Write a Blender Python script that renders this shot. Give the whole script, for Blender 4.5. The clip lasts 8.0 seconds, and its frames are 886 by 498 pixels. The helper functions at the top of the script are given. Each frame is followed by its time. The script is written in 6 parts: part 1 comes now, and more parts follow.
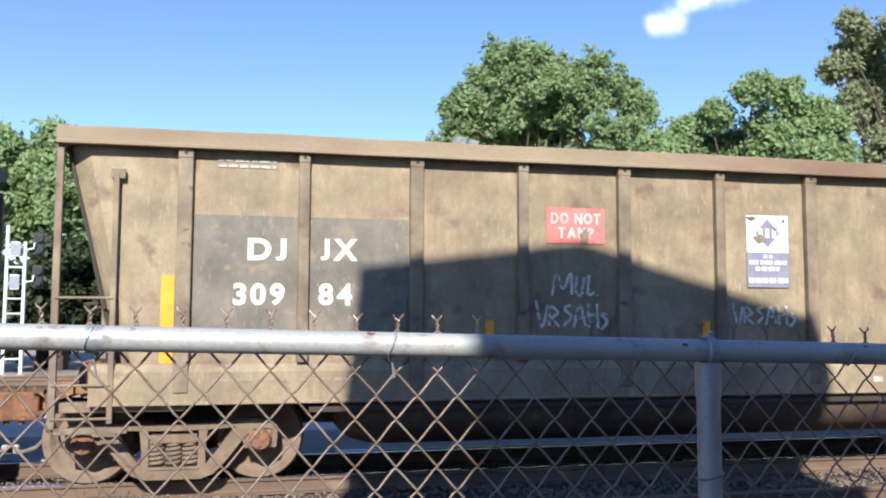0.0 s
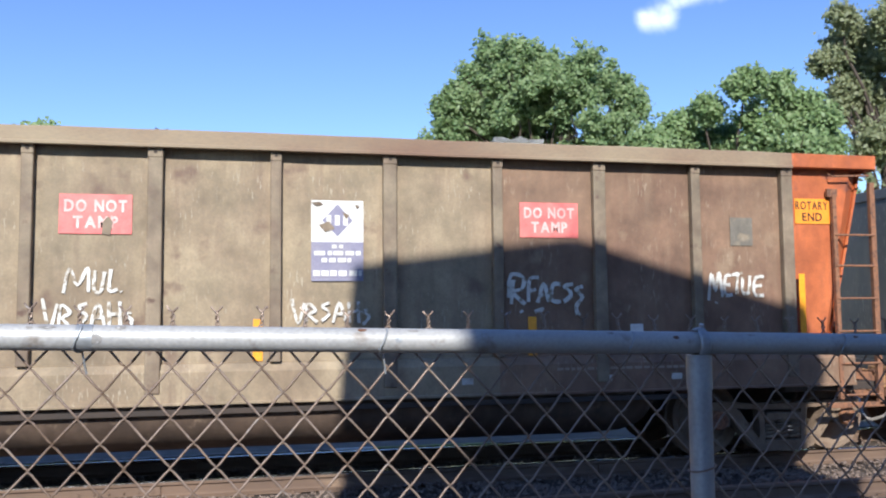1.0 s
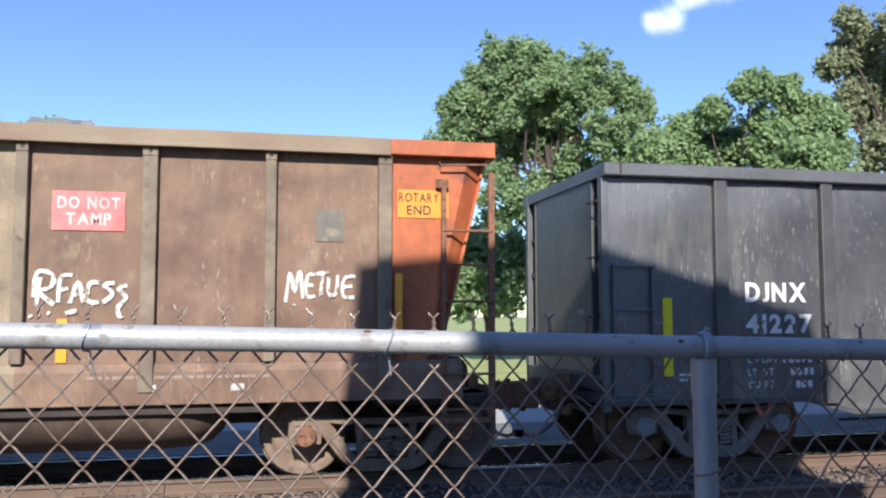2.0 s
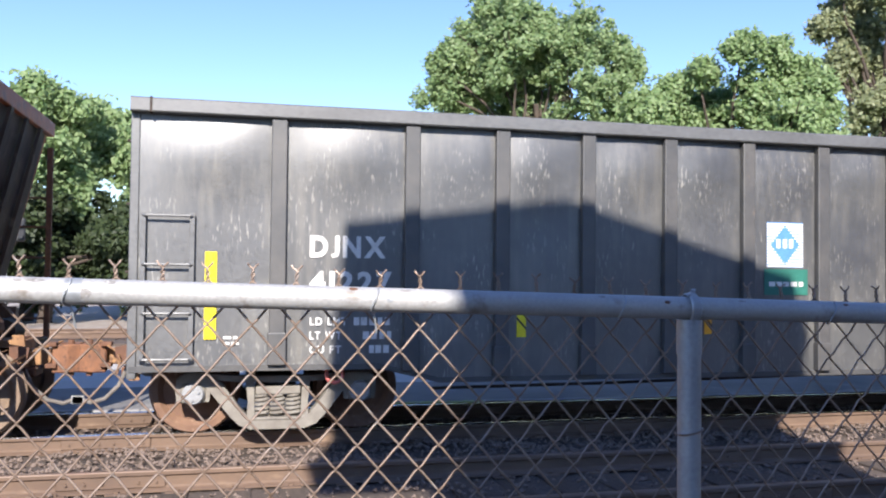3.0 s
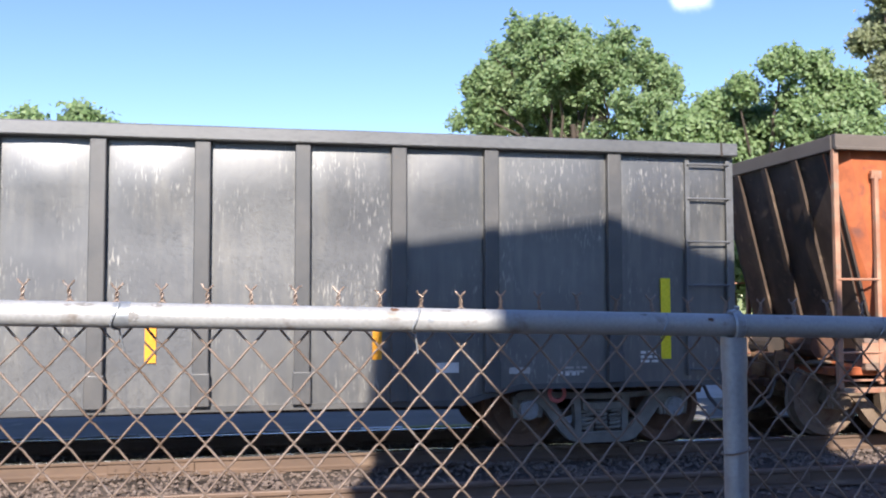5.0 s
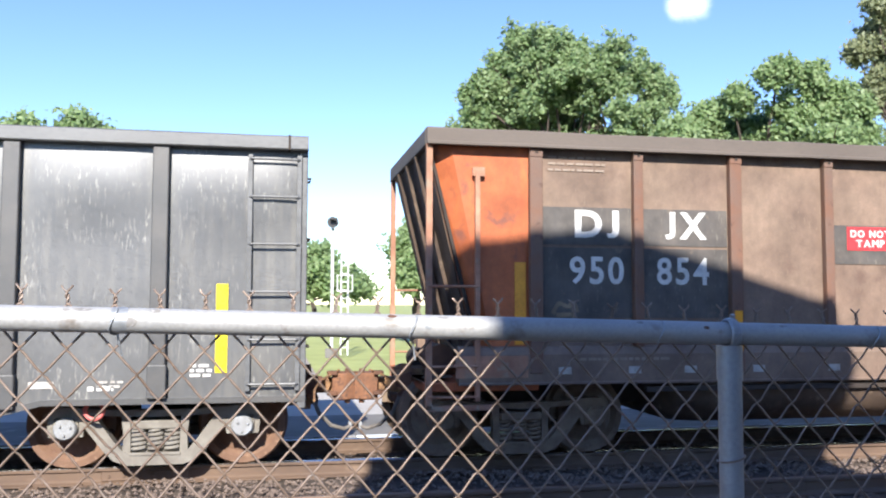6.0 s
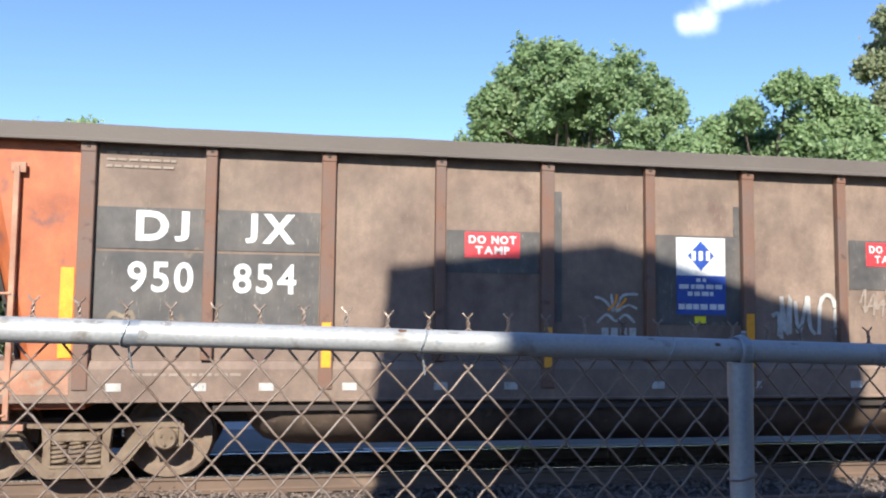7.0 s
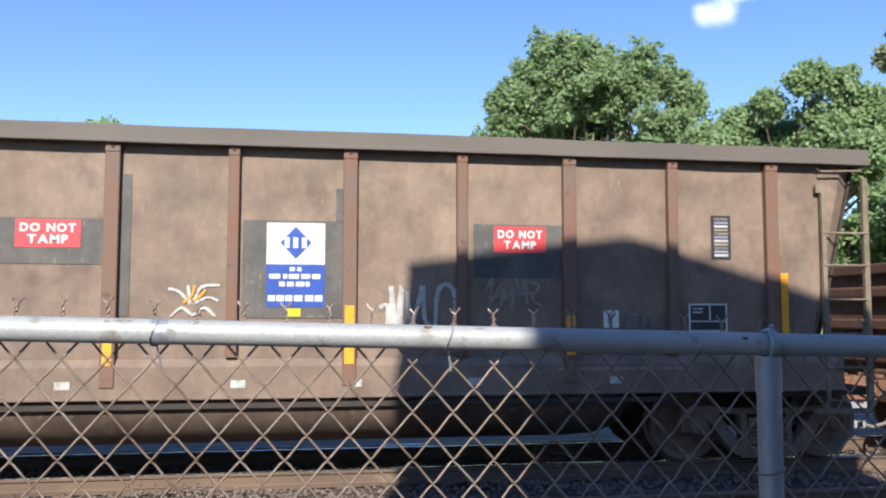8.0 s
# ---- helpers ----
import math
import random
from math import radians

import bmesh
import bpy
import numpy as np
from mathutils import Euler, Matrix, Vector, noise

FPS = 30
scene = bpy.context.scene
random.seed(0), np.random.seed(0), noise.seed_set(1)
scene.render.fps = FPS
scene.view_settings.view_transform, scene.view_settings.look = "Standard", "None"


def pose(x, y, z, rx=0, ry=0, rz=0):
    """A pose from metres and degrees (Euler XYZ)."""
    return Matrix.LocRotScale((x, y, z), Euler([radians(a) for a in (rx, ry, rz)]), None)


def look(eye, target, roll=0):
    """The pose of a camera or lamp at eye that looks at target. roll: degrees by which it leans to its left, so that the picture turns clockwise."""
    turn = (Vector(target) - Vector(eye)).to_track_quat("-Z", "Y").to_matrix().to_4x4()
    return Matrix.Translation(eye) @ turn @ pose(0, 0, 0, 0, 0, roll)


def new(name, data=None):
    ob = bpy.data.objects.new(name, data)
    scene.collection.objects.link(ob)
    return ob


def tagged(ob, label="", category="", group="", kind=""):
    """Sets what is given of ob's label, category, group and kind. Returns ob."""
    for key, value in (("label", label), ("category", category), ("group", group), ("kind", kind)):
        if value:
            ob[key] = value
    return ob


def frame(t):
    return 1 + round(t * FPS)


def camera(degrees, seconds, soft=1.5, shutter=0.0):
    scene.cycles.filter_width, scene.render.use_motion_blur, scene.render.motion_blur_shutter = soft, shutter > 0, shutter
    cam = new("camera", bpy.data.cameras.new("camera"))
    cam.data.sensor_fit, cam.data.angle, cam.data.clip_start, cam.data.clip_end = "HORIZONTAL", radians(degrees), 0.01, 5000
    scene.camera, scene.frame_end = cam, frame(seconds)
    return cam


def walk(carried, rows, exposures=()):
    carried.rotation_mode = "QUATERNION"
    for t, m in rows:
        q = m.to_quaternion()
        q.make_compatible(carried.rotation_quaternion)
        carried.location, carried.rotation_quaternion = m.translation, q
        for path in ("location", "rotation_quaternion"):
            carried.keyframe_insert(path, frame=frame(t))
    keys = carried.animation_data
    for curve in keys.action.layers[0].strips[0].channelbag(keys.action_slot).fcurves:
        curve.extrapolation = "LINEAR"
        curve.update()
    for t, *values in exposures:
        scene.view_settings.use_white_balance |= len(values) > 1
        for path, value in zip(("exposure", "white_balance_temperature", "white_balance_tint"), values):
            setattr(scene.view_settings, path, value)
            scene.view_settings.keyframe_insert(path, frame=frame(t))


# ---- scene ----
CZ = 1.95          # eye height over the ties
cam = camera(54.68, 8.0, soft=2.1)
# seconds, turn, pitch, roll, small sway
PATH = [
    (0.0, -12.384, 4.578, 0.172, 0.000, 0.002, 0.003),
    (0.5, -12.379, 5.000, -0.120, -0.006, -0.008, 0.002),
    (1.0, -12.811, 4.421, -0.520, 0.006, 0.001, -0.001),
    (1.5, -12.753, 4.682, -0.171, 0.003, -0.007, 0.001),
    (1.7, -12.190, 4.890, -0.171, 0.003, -0.007, 0.001),
    (2.8, -13.820, 1.950, 0.606, 0.002, 0.011, 0.002),
    (3.0, -13.368, 1.671, 0.606, 0.006, 0.011, 0.002),
    (3.5, -13.633, 1.407, -0.045, 0.021, 0.012, -0.003),
    (4.0, -12.607, 2.632, 0.638, 0.007, 0.001, 0.003),
    (4.5, -12.060, 2.008, -0.204, 0.003, 0.007, -0.002),
    (4.7, -10.880, 2.420, -0.204, 0.003, 0.007, -0.002),
    (5.8, -10.990, 3.920, 0.154, -0.002, -0.001, -0.004),
    (6.0, -11.059, 3.678, 0.154, -0.002, -0.001, -0.004),
    (6.5, -10.634, 4.483, 0.393, -0.005, 0.001, -0.001),
    (7.0, -10.524, 4.551, 0.596, -0.007, -0.001, -0.001),
    (7.5, -10.732, 4.158, 0.106, -0.008, -0.007, 0.002),
    (8.0, -9.287, 4.250, 0.084, -0.018, 0.001, 0.000),
]


def eye_pose(yaw, pitch, roll, x, y, z):
    return pose(x, y, CZ + z, 90, 0, yaw) @ pose(0, 0, 0, pitch) @ pose(0, 0, 0, 0, 0, roll)


walk(cam, [(t, eye_pose(*v)) for t, *v in PATH],
     exposures=[(0.0, 0.83, 6110, 9), (0.5, 0.86, 6080, 9), (1.0, 0.64, 5890, 10), (1.5, 0.51, 5840, 10), (2.8, 1.12, 6190, 14), (3.6, 1.10, 6200, 14), (4.6, 1.02, 6280, 14), (6.0, 1.12, 6140, 11), (6.6, 1.01, 6090, 9), (8.0, 0.73, 6100, 7)])

# ---- sky and sun ----
SUN_A, SUN_E = 0.22, 0.65          # sideways drift and fall of the light for each metre towards the track
sun_dir = Vector((SUN_A, 1.0, -SUN_E)).normalized()
world = bpy.data.worlds.new("sky")
scene.world = world
world.use_nodes = True
wn, wl = world.node_tree.nodes, world.node_tree.links
sky = wn.new("ShaderNodeTexSky")
sky.sky_type = "NISHITA"
sky.sun_disc = False
sky.sun_elevation = math.atan2(SUN_E, math.hypot(1, SUN_A))
sky.sun_rotation = math.pi + math.atan2(SUN_A, 1.0)
sky.air_density, sky.dust_density, sky.ozone_density = 1.0, 0.0, 3.0
bg = wn["Background"]
bg.inputs[1].default_value = 0.115
# one small white cloud over the trees
tc = wn.new("ShaderNodeTexCoord")
cloud_noise = wn.new("ShaderNodeTexNoise")
cloud_noise.inputs["Scale"].default_value = 34
cloud_noise.inputs["Detail"].default_value = 9
wl.new(tc.outputs["Generated"], cloud_noise.inputs["Vector"])


warp = wn.new("ShaderNodeVectorMath")
warp.operation = "SCALE"
warp.inputs["Scale"].default_value = 0.022
centred = wn.new("ShaderNodeVectorMath")
centred.operation = "SUBTRACT"
centred.inputs[1].default_value = (0.5, 0.5, 0.5)
wl.new(cloud_noise.outputs["Color"], centred.inputs[0])
wl.new(centred.outputs[0], warp.inputs[0])
ragged = wn.new("ShaderNodeVectorMath")
ragged.operation = "ADD"
wl.new(tc.outputs["Generated"], ragged.inputs[0])
wl.new(warp.outputs[0], ragged.inputs[1])


def cloud_blob(az, el, size):
    a, e = radians(az), radians(el)
    c = (math.sin(a) * math.cos(e), math.cos(a) * math.cos(e), math.sin(e))
    d = wn.new("ShaderNodeVectorMath")
    d.operation = "DISTANCE"
    wl.new(ragged.outputs[0], d.inputs[0])
    d.inputs[1].default_value = c
    m = wn.new("ShaderNodeMapRange")
    m.inputs[1].default_value, m.inputs[2].default_value = size * 1.5, size * 0.05
    m.interpolation_type = "SMOOTHSTEP"
    m.inputs[3].default_value, m.inputs[4].default_value = 0.0, 1.0
    wl.new(d.outputs["Value"], m.inputs[0])
    return m.outputs[0]


blobs = [cloud_blob(*b) for b in ((26.7, 18.75, 0.013), (27.3, 18.8, 0.016), (27.9, 18.85, 0.015), (27.9, 19.4, 0.013), (28.4, 19.9, 0.014), (29.1, 20.15, 0.014), (29.9, 20.3, 0.015), (30.7, 20.4, 0.015),
                                  (31.5, 20.5, 0.015), (32.3, 20.5, 0.014), (33.0, 20.5, 0.013), (33.6, 20.5, 0.012))]
total = blobs[0]
for b in blobs[1:]:
    mx = wn.new("ShaderNodeMath")
    mx.operation = "MAXIMUM"
    wl.new(total, mx.inputs[0])
    wl.new(b, mx.inputs[1])
    total = mx.outputs[0]
cm = wn.new("ShaderNodeMath")
cm.operation = "MULTIPLY"
wl.new(total, cm.inputs[0])
cr = wn.new("ShaderNodeMapRange")
cr.inputs[1].default_value, cr.inputs[2].default_value = 0.2, 0.75
wl.new(cloud_noise.outputs["Fac"], cr.inputs[0])
wl.new(cr.outputs[0], cm.inputs[1])
cmix = wn.new("ShaderNodeMixRGB")
cmix.inputs[2].default_value = (8.0, 8.3, 8.8, 1)
wl.new(cm.outputs[0], cmix.inputs[0])
deep = wn.new("ShaderNodeHueSaturation")
deep.inputs["Saturation"].default_value = 1.10
deep.inputs["Hue"].default_value = 0.513
wl.new(sky.outputs[0], deep.inputs["Color"])
wl.new(deep.outputs[0], cmix.inputs[1])
wl.new(cmix.outputs[0], bg.inputs[0])

sun = new("sun", bpy.data.lights.new("sun", "SUN"))
sun.data.energy, sun.data.angle, sun.data.color = 5.0, radians(0.53), (1.0, 0.93, 0.82)
sun.matrix_world = look((0, 0, 40), Vector((0, 0, 40)) + sun_dir)


# ---- materials ----
def material(name, base, second=None, rough=0.7, metal=0.0, scale=4.0, grain=60.0, stretch=(1, 1, 1), bump=0.07, third=None, third_at=0.62, streak=0.0, random_tint=0.0, spec=0.5, pale=None, pale_at=0.60, blotch=(0.72, 1.22)):
    """A worn surface: two tones by a coarse noise, a third by patches, fine grain and relief, downward streaks."""
    m = bpy.data.materials.new(name)
    m.use_nodes = True
    n, l = m.node_tree.nodes, m.node_tree.links
    b = n["Principled BSDF"]
    b.inputs["Roughness"].default_value = rough
    b.inputs["Metallic"].default_value = metal
    b.inputs["Specular IOR Level"].default_value = spec
    co = n.new("ShaderNodeTexCoord")
    mp = n.new("ShaderNodeMapping")
    mp.inputs["Scale"].default_value = stretch
    l.new(co.outputs["Object"], mp.inputs[0])

    def tex(sc, detail=5.0, vec=None):
        t = n.new("ShaderNodeTexNoise")
        t.inputs["Scale"].default_value = sc
        t.inputs["Detail"].default_value = detail
        l.new(vec or mp.outputs[0], t.inputs["Vector"])
        return t.outputs["Fac"]

    def ramp(v, lo, hi):
        r = n.new("ShaderNodeMapRange")
        r.inputs[1].default_value, r.inputs[2].default_value = lo, hi
        l.new(v, r.inputs[0])
        return r.outputs[0]

    def mix(fac, a, c, mode="MIX"):
        x = n.new("ShaderNodeMixRGB")
        x.blend_type = mode
        for i, v in enumerate((fac, a, c)):
            if isinstance(v, (int, float)):
                x.inputs[i].default_value = v
            elif isinstance(v, tuple):
                x.inputs[i].default_value = (*v, 1)
            else:
                l.new(v, x.inputs[i])
        return x.outputs[0]

    second = second or tuple(c * 0.8 for c in base)
    col = mix(ramp(tex(scale), 0.35, 0.68), base, second)
    fine = tex(grain, 3.0)
    if streak:
        sm = n.new("ShaderNodeMapping")
        sm.inputs["Scale"].default_value = (7, 7, 0.8)
        l.new(co.outputs["Object"], sm.inputs[0])
        st = ramp(tex(1.6, 6.0, sm.outputs[0]), 0.42, 0.75)
        fm = n.new("ShaderNodeMath")
        fm.operation = "MULTIPLY"
        l.new(st, fm.inputs[0])
        reach = n.new("ShaderNodeMapRange")
        reach.inputs[1].default_value, reach.inputs[2].default_value = 0.38, 0.62
        reach.inputs[4].default_value = streak * 1.2
        l.new(tex(1.3, 3.0), reach.inputs[0])
        l.new(reach.outputs[0], fm.inputs[1])
        cloudy = n.new("ShaderNodeMapRange")
        cloudy.inputs[1].default_value, cloudy.inputs[2].default_value = 0.3, 0.7
        cloudy.inputs[3].default_value, cloudy.inputs[4].default_value = blotch
        l.new(tex(2.6, 9.0), cloudy.inputs[0])
        col = mix(1.0, col, cloudy.outputs[0], "MULTIPLY")
        speck = n.new("ShaderNodeMapRange")
        speck.inputs[1].default_value, speck.inputs[2].default_value = 0.3, 0.7
        speck.inputs[3].default_value, speck.inputs[4].default_value = 0.90, 1.09
        fm2 = n.new("ShaderNodeMapping")
        fm2.inputs["Scale"].default_value = (1, 1, 0.8)
        l.new(co.outputs["Object"], fm2.inputs[0])
        l.new(tex(13.0, 7.0, fm2.outputs[0]), speck.inputs[0])
        col = mix(1.0, col, speck.outputs[0], "MULTIPLY")
        col = mix(fm.outputs[0], col, third or tuple(c * 0.5 for c in base))
    if third:
        col = mix(ramp(tex(scale * 2.3, 8.0), third_at, third_at + 0.1), col, third)
    if pale:
        # thin upright scratches in scattered areas
        pm = n.new("ShaderNodeMapping")
        pm.inputs["Scale"].default_value = (44, 44, 8.5)
        l.new(co.outputs["Object"], pm.inputs[0])
        thin = ramp(tex(1.0, 4.0, pm.outputs[0]), pale_at, pale_at + 0.12)
        area = ramp(tex(1.5, 4.0), 0.46, 0.62)
        am = n.new("ShaderNodeMath")
        am.operation = "MULTIPLY"
        l.new(thin, am.inputs[0])
        l.new(area, am.inputs[1])
        col = mix(am.outputs[0], col, pale)
    g = ramp(fine, 0.3, 0.7)
    gm = n.new("ShaderNodeMapRange")
    gm.inputs[3].default_value, gm.inputs[4].default_value = 0.88, 1.08
    l.new(g, gm.inputs[0])
    col = mix(1.0, col, gm.outputs[0], "MULTIPLY")
    if random_tint:
        oi = n.new("ShaderNodeObjectInfo")
        rm = n.new("ShaderNodeMapRange")
        rm.inputs[3].default_value, rm.inputs[4].default_value = 1 - random_tint, 1 + random_tint
        l.new(oi.outputs["Random"], rm.inputs[0])
        col = mix(1.0, col, rm.outputs[0], "MULTIPLY")
    l.new(col, b.inputs["Base Color"])
    rr = n.new("ShaderNodeMapRange")
    rr.inputs[3].default_value, rr.inputs[4].default_value = max(rough - 0.12, 0.02), min(rough + 0.1, 1)
    l.new(g, rr.inputs[0])
    l.new(rr.outputs[0], b.inputs["Roughness"])
    bp = n.new("ShaderNodeBump")
    bp.inputs["Strength"].default_value = bump
    bp.inputs["Distance"].default_value = 0.02
    l.new(fine, bp.inputs["Height"])
    l.new(bp.outputs[0], b.inputs["Normal"])
    return m


M = {}
M["tan"] = material("faded_tan_paint", (0.295, 0.232, 0.146), (0.225, 0.165, 0.104), 0.75, scale=1.1, grain=40, third=(0.165, 0.11, 0.075), third_at=0.60, streak=0.6, random_tint=0.08, pale=(0.37, 0.32, 0.23), pale_at=0.60)
M["tan_brown"] = material("faded_brown_paint", (0.215, 0.132, 0.080), (0.16, 0.088, 0.055), 0.72, scale=0.9, grain=40, third=(0.25, 0.175, 0.11), third_at=0.62, streak=0.35, random_tint=0.08, pale=(0.33, 0.25, 0.17), pale_at=0.6)
M["brown"] = material("dusty_brown_paint", (0.225, 0.158, 0.112), (0.175, 0.116, 0.084), 0.72, scale=0.9, grain=40, third=(0.135, 0.085, 0.062), third_at=0.62, streak=0.25, random_tint=0.07, pale=(0.3, 0.22, 0.155), pale_at=0.64)
M["chord_tan"] = material("weathered_chord", (0.28, 0.22, 0.14), (0.175, 0.105, 0.068), 0.75, scale=1.1, grain=50, stretch=(0.4, 1, 1), third=(0.27, 0.22, 0.15))
M["chord_grey"] = material("grey_brown_chord", (0.135, 0.11, 0.09), (0.105, 0.085, 0.07), 0.75, scale=1.4, grain=50, stretch=(0.4, 1, 1))
M["rib_tan"] = material("rib_tan", (0.235, 0.185, 0.122), (0.16, 0.115, 0.078), 0.75, scale=3, grain=50, third=(0.11, 0.065, 0.045), third_at=0.62, streak=0.3)
M["rib_brown"] = material("rib_brown", (0.155, 0.098, 0.072), (0.18, 0.085, 0.05), 0.75, scale=3, grain=50, third=(0.1, 0.055, 0.04), third_at=0.62)
M["black"] = material("worn_black_paint", (0.046, 0.047, 0.049), (0.084, 0.083, 0.077), 0.44, scale=0.6, grain=70, blotch=(0.86, 1.12), third=(0.16, 0.148, 0.122), third_at=0.69, streak=0.6, random_tint=0.14, bump=0.010, spec=1.0, pale=(0.25, 0.238, 0.208), pale_at=0.575)
M["black"].node_tree.nodes["Principled BSDF"].inputs["IOR"].default_value = 1.62
M["black_rib"] = material("dark_rib", (0.050, 0.050, 0.050), (0.078, 0.073, 0.067), 0.55, scale=3, grain=40, third=(0.11, 0.08, 0.058), third_at=0.68, bump=0.04, spec=0.8)
M["black_chord"] = material("grey_chord", (0.12, 0.121, 0.12), (0.085, 0.085, 0.083), 0.45, scale=2, grain=40, stretch=(0.4, 1, 1), bump=0.04, spec=0.8)
M["orange"] = material("orange_paint", (0.44, 0.122, 0.038), (0.36, 0.09, 0.028), 0.6, scale=1.5, grain=40, third=(0.2, 0.07, 0.042), third_at=0.60, streak=0.45)
M["orange_dust"] = material("dusty_orange_paint", (0.40, 0.215, 0.135), (0.34, 0.15, 0.085), 0.75, scale=3, grain=50, third=(0.30, 0.22, 0.15), third_at=0.56, streak=0.3)
M["orange_rust"] = material("rusty_orange", (0.25, 0.115, 0.058), (0.17, 0.08, 0.045), 0.85, scale=11, grain=60, third=(0.11, 0.058, 0.038), third_at=0.54, bump=0.4)
M["ochre"] = material("ochre_rust", (0.33, 0.185, 0.085), (0.22, 0.115, 0.058), 0.85, scale=7, grain=60, third=(0.12, 0.066, 0.04), third_at=0.57, bump=0.4)
M["hose"] = material("dusty_rubber_hose", (0.20, 0.18, 0.16), (0.13, 0.115, 0.10), 0.8, scale=9, grain=60)
M["rust"] = material("rust", (0.16, 0.075, 0.042), (0.10, 0.05, 0.032), 0.85, scale=6, grain=80, third=(0.24, 0.125, 0.07), third_at=0.62, bump=0.3)
# grime of the belly; also the painted shade of the tub ends
M["belly"] = material("grimy_belly_shaded_end", (0.095, 0.062, 0.042), (0.062, 0.04, 0.028), 0.85, scale=3, grain=60, third=(0.17, 0.12, 0.08), third_at=0.62, bump=0.2, streak=0.3)
M["wheel"] = material("rusty_wheel", (0.20, 0.115, 0.07), (0.15, 0.08, 0.05), 0.8, scale=5, grain=60, third=(0.26, 0.165, 0.105), third_at=0.6)
M["wheel_tan"] = material("dusty_wheel", (0.22, 0.16, 0.11), (0.165, 0.11, 0.075), 0.85, scale=5, grain=60, third=(0.12, 0.07, 0.048), third_at=0.6)
M["truck_tan"] = material("dusty_cast_steel", (0.21, 0.152, 0.10), (0.145, 0.098, 0.064), 0.85, scale=6, grain=60, third=(0.1, 0.065, 0.045), third_at=0.62, bump=0.3)
M["truck_grey"] = material("grey_cast_steel", (0.24, 0.22, 0.185), (0.17, 0.15, 0.125), 0.8, scale=6, grain=60, third=(0.2, 0.13, 0.08), third_at=0.68, bump=0.3)
M["dark"] = material("dark_underframe", (0.035, 0.027, 0.022), (0.055, 0.038, 0.028), 0.85, scale=5, grain=60)
M["bearing"] = material("pale_bearing_cap", (0.32, 0.33, 0.34), (0.25, 0.25, 0.25), 0.5, scale=8, grain=60)
M["galv"] = material("galvanised_steel", (0.40, 0.395, 0.385), (0.345, 0.345, 0.34), 0.48, metal=0.15, scale=9, grain=150, third=(0.24, 0.215, 0.19), third_at=0.60, bump=0.03)
M["galv_post"] = material("galvanised_post", (0.38, 0.40, 0.42), (0.30, 0.315, 0.33), 0.42, metal=0.45, scale=9, grain=120, bump=0.06)
M["wire"] = material("rusting_fence_wire", (0.31, 0.236, 0.187), (0.17, 0.115, 0.08), 0.48, metal=0.3, scale=12, grain=150, third=(0.29, 0.25, 0.22), third_at=0.6)
M["rail"] = material("rusty_rail_side", (0.155, 0.10, 0.066), (0.105, 0.068, 0.047), 0.8, scale=3, grain=70, stretch=(0.3, 1, 1), third=(0.20, 0.135, 0.088), third_at=0.6, bump=0.15)
M["rail_head"] = material("polished_rail_head", (0.55, 0.54, 0.53), (0.42, 0.4, 0.38), 0.2, metal=1.0, scale=3, grain=80, bump=0.02)
M["rail_dull"] = material("dull_rail_head", (0.2, 0.14, 0.1), (0.16, 0.1, 0.07), 0.55, metal=0.3, scale=3, grain=80, bump=0.05)
M["tie"] = material("old_timber", (0.085, 0.063, 0.047), (0.058, 0.043, 0.033), 0.9, scale=4, grain=60, stretch=(6, 0.8, 3), third=(0.12, 0.09, 0.068), third_at=0.64, bump=0.4, random_tint=0.2)
M["ballast"] = material("ballast_bed", (0.10, 0.076, 0.06), (0.07, 0.052, 0.042), 0.95, scale=14, grain=45, third=(0.17, 0.138, 0.115), third_at=0.6, bump=0.8)
M["stone"] = material("ballast_stone", (0.19, 0.142, 0.112), (0.125, 0.092, 0.073), 0.9, scale=20, grain=90, third=(0.27, 0.225, 0.19), third_at=0.62)
M["pale_lot"] = material("pale_concrete_lot", (0.46, 0.43, 0.39), (0.38, 0.355, 0.32), 0.9, scale=0.7, grain=40, third=(0.30, 0.28, 0.25), third_at=0.62)
M["kerb"] = material("worn_kerb", (0.30, 0.29, 0.28), (0.22, 0.21, 0.2), 0.85, scale=3, grain=50)
M["asphalt"] = material("pale_road", (0.19, 0.178, 0.165), (0.145, 0.137, 0.125), 0.9, scale=0.8, grain=40, third=(0.26, 0.245, 0.22), third_at=0.62)
M["grass"] = material("dry_grass", (0.36, 0.385, 0.135), (0.27, 0.30, 0.095), 0.9, scale=0.6, grain=25, third=(0.32, 0.31, 0.15), third_at=0.62, bump=0.5)
M["tarmac"] = material("dark_tarmac", (0.055, 0.053, 0.05), (0.042, 0.041, 0.04), 0.9, scale=2, grain=60, third=(0.075, 0.072, 0.066), third_at=0.62, bump=0.4)
M["dirt"] = material("pale_dirt", (0.33, 0.28, 0.235), (0.25, 0.21, 0.175), 0.95, scale=2, grain=40, bump=0.5)
M["bark"] = material("bark", (0.075, 0.055, 0.04), (0.05, 0.038, 0.03), 0.9, scale=5, grain=30, stretch=(3, 3, 0.5), bump=0.6)
M["white"] = material("white_stencil", (0.70, 0.68, 0.64), (0.58, 0.56, 0.51), 0.7, scale=6, grain=60, third=(0.42, 0.38, 0.33), third_at=0.65)
M["grey_white"] = material("worn_white_stencil", (0.5, 0.48, 0.44), (0.36, 0.33, 0.29), 0.75, scale=9, grain=60, third=(0.2, 0.16, 0.13), third_at=0.62)
M["faint"] = material("faint_stencil", (0.30, 0.24, 0.19), (0.24, 0.18, 0.135), 0.75, scale=9, grain=60)
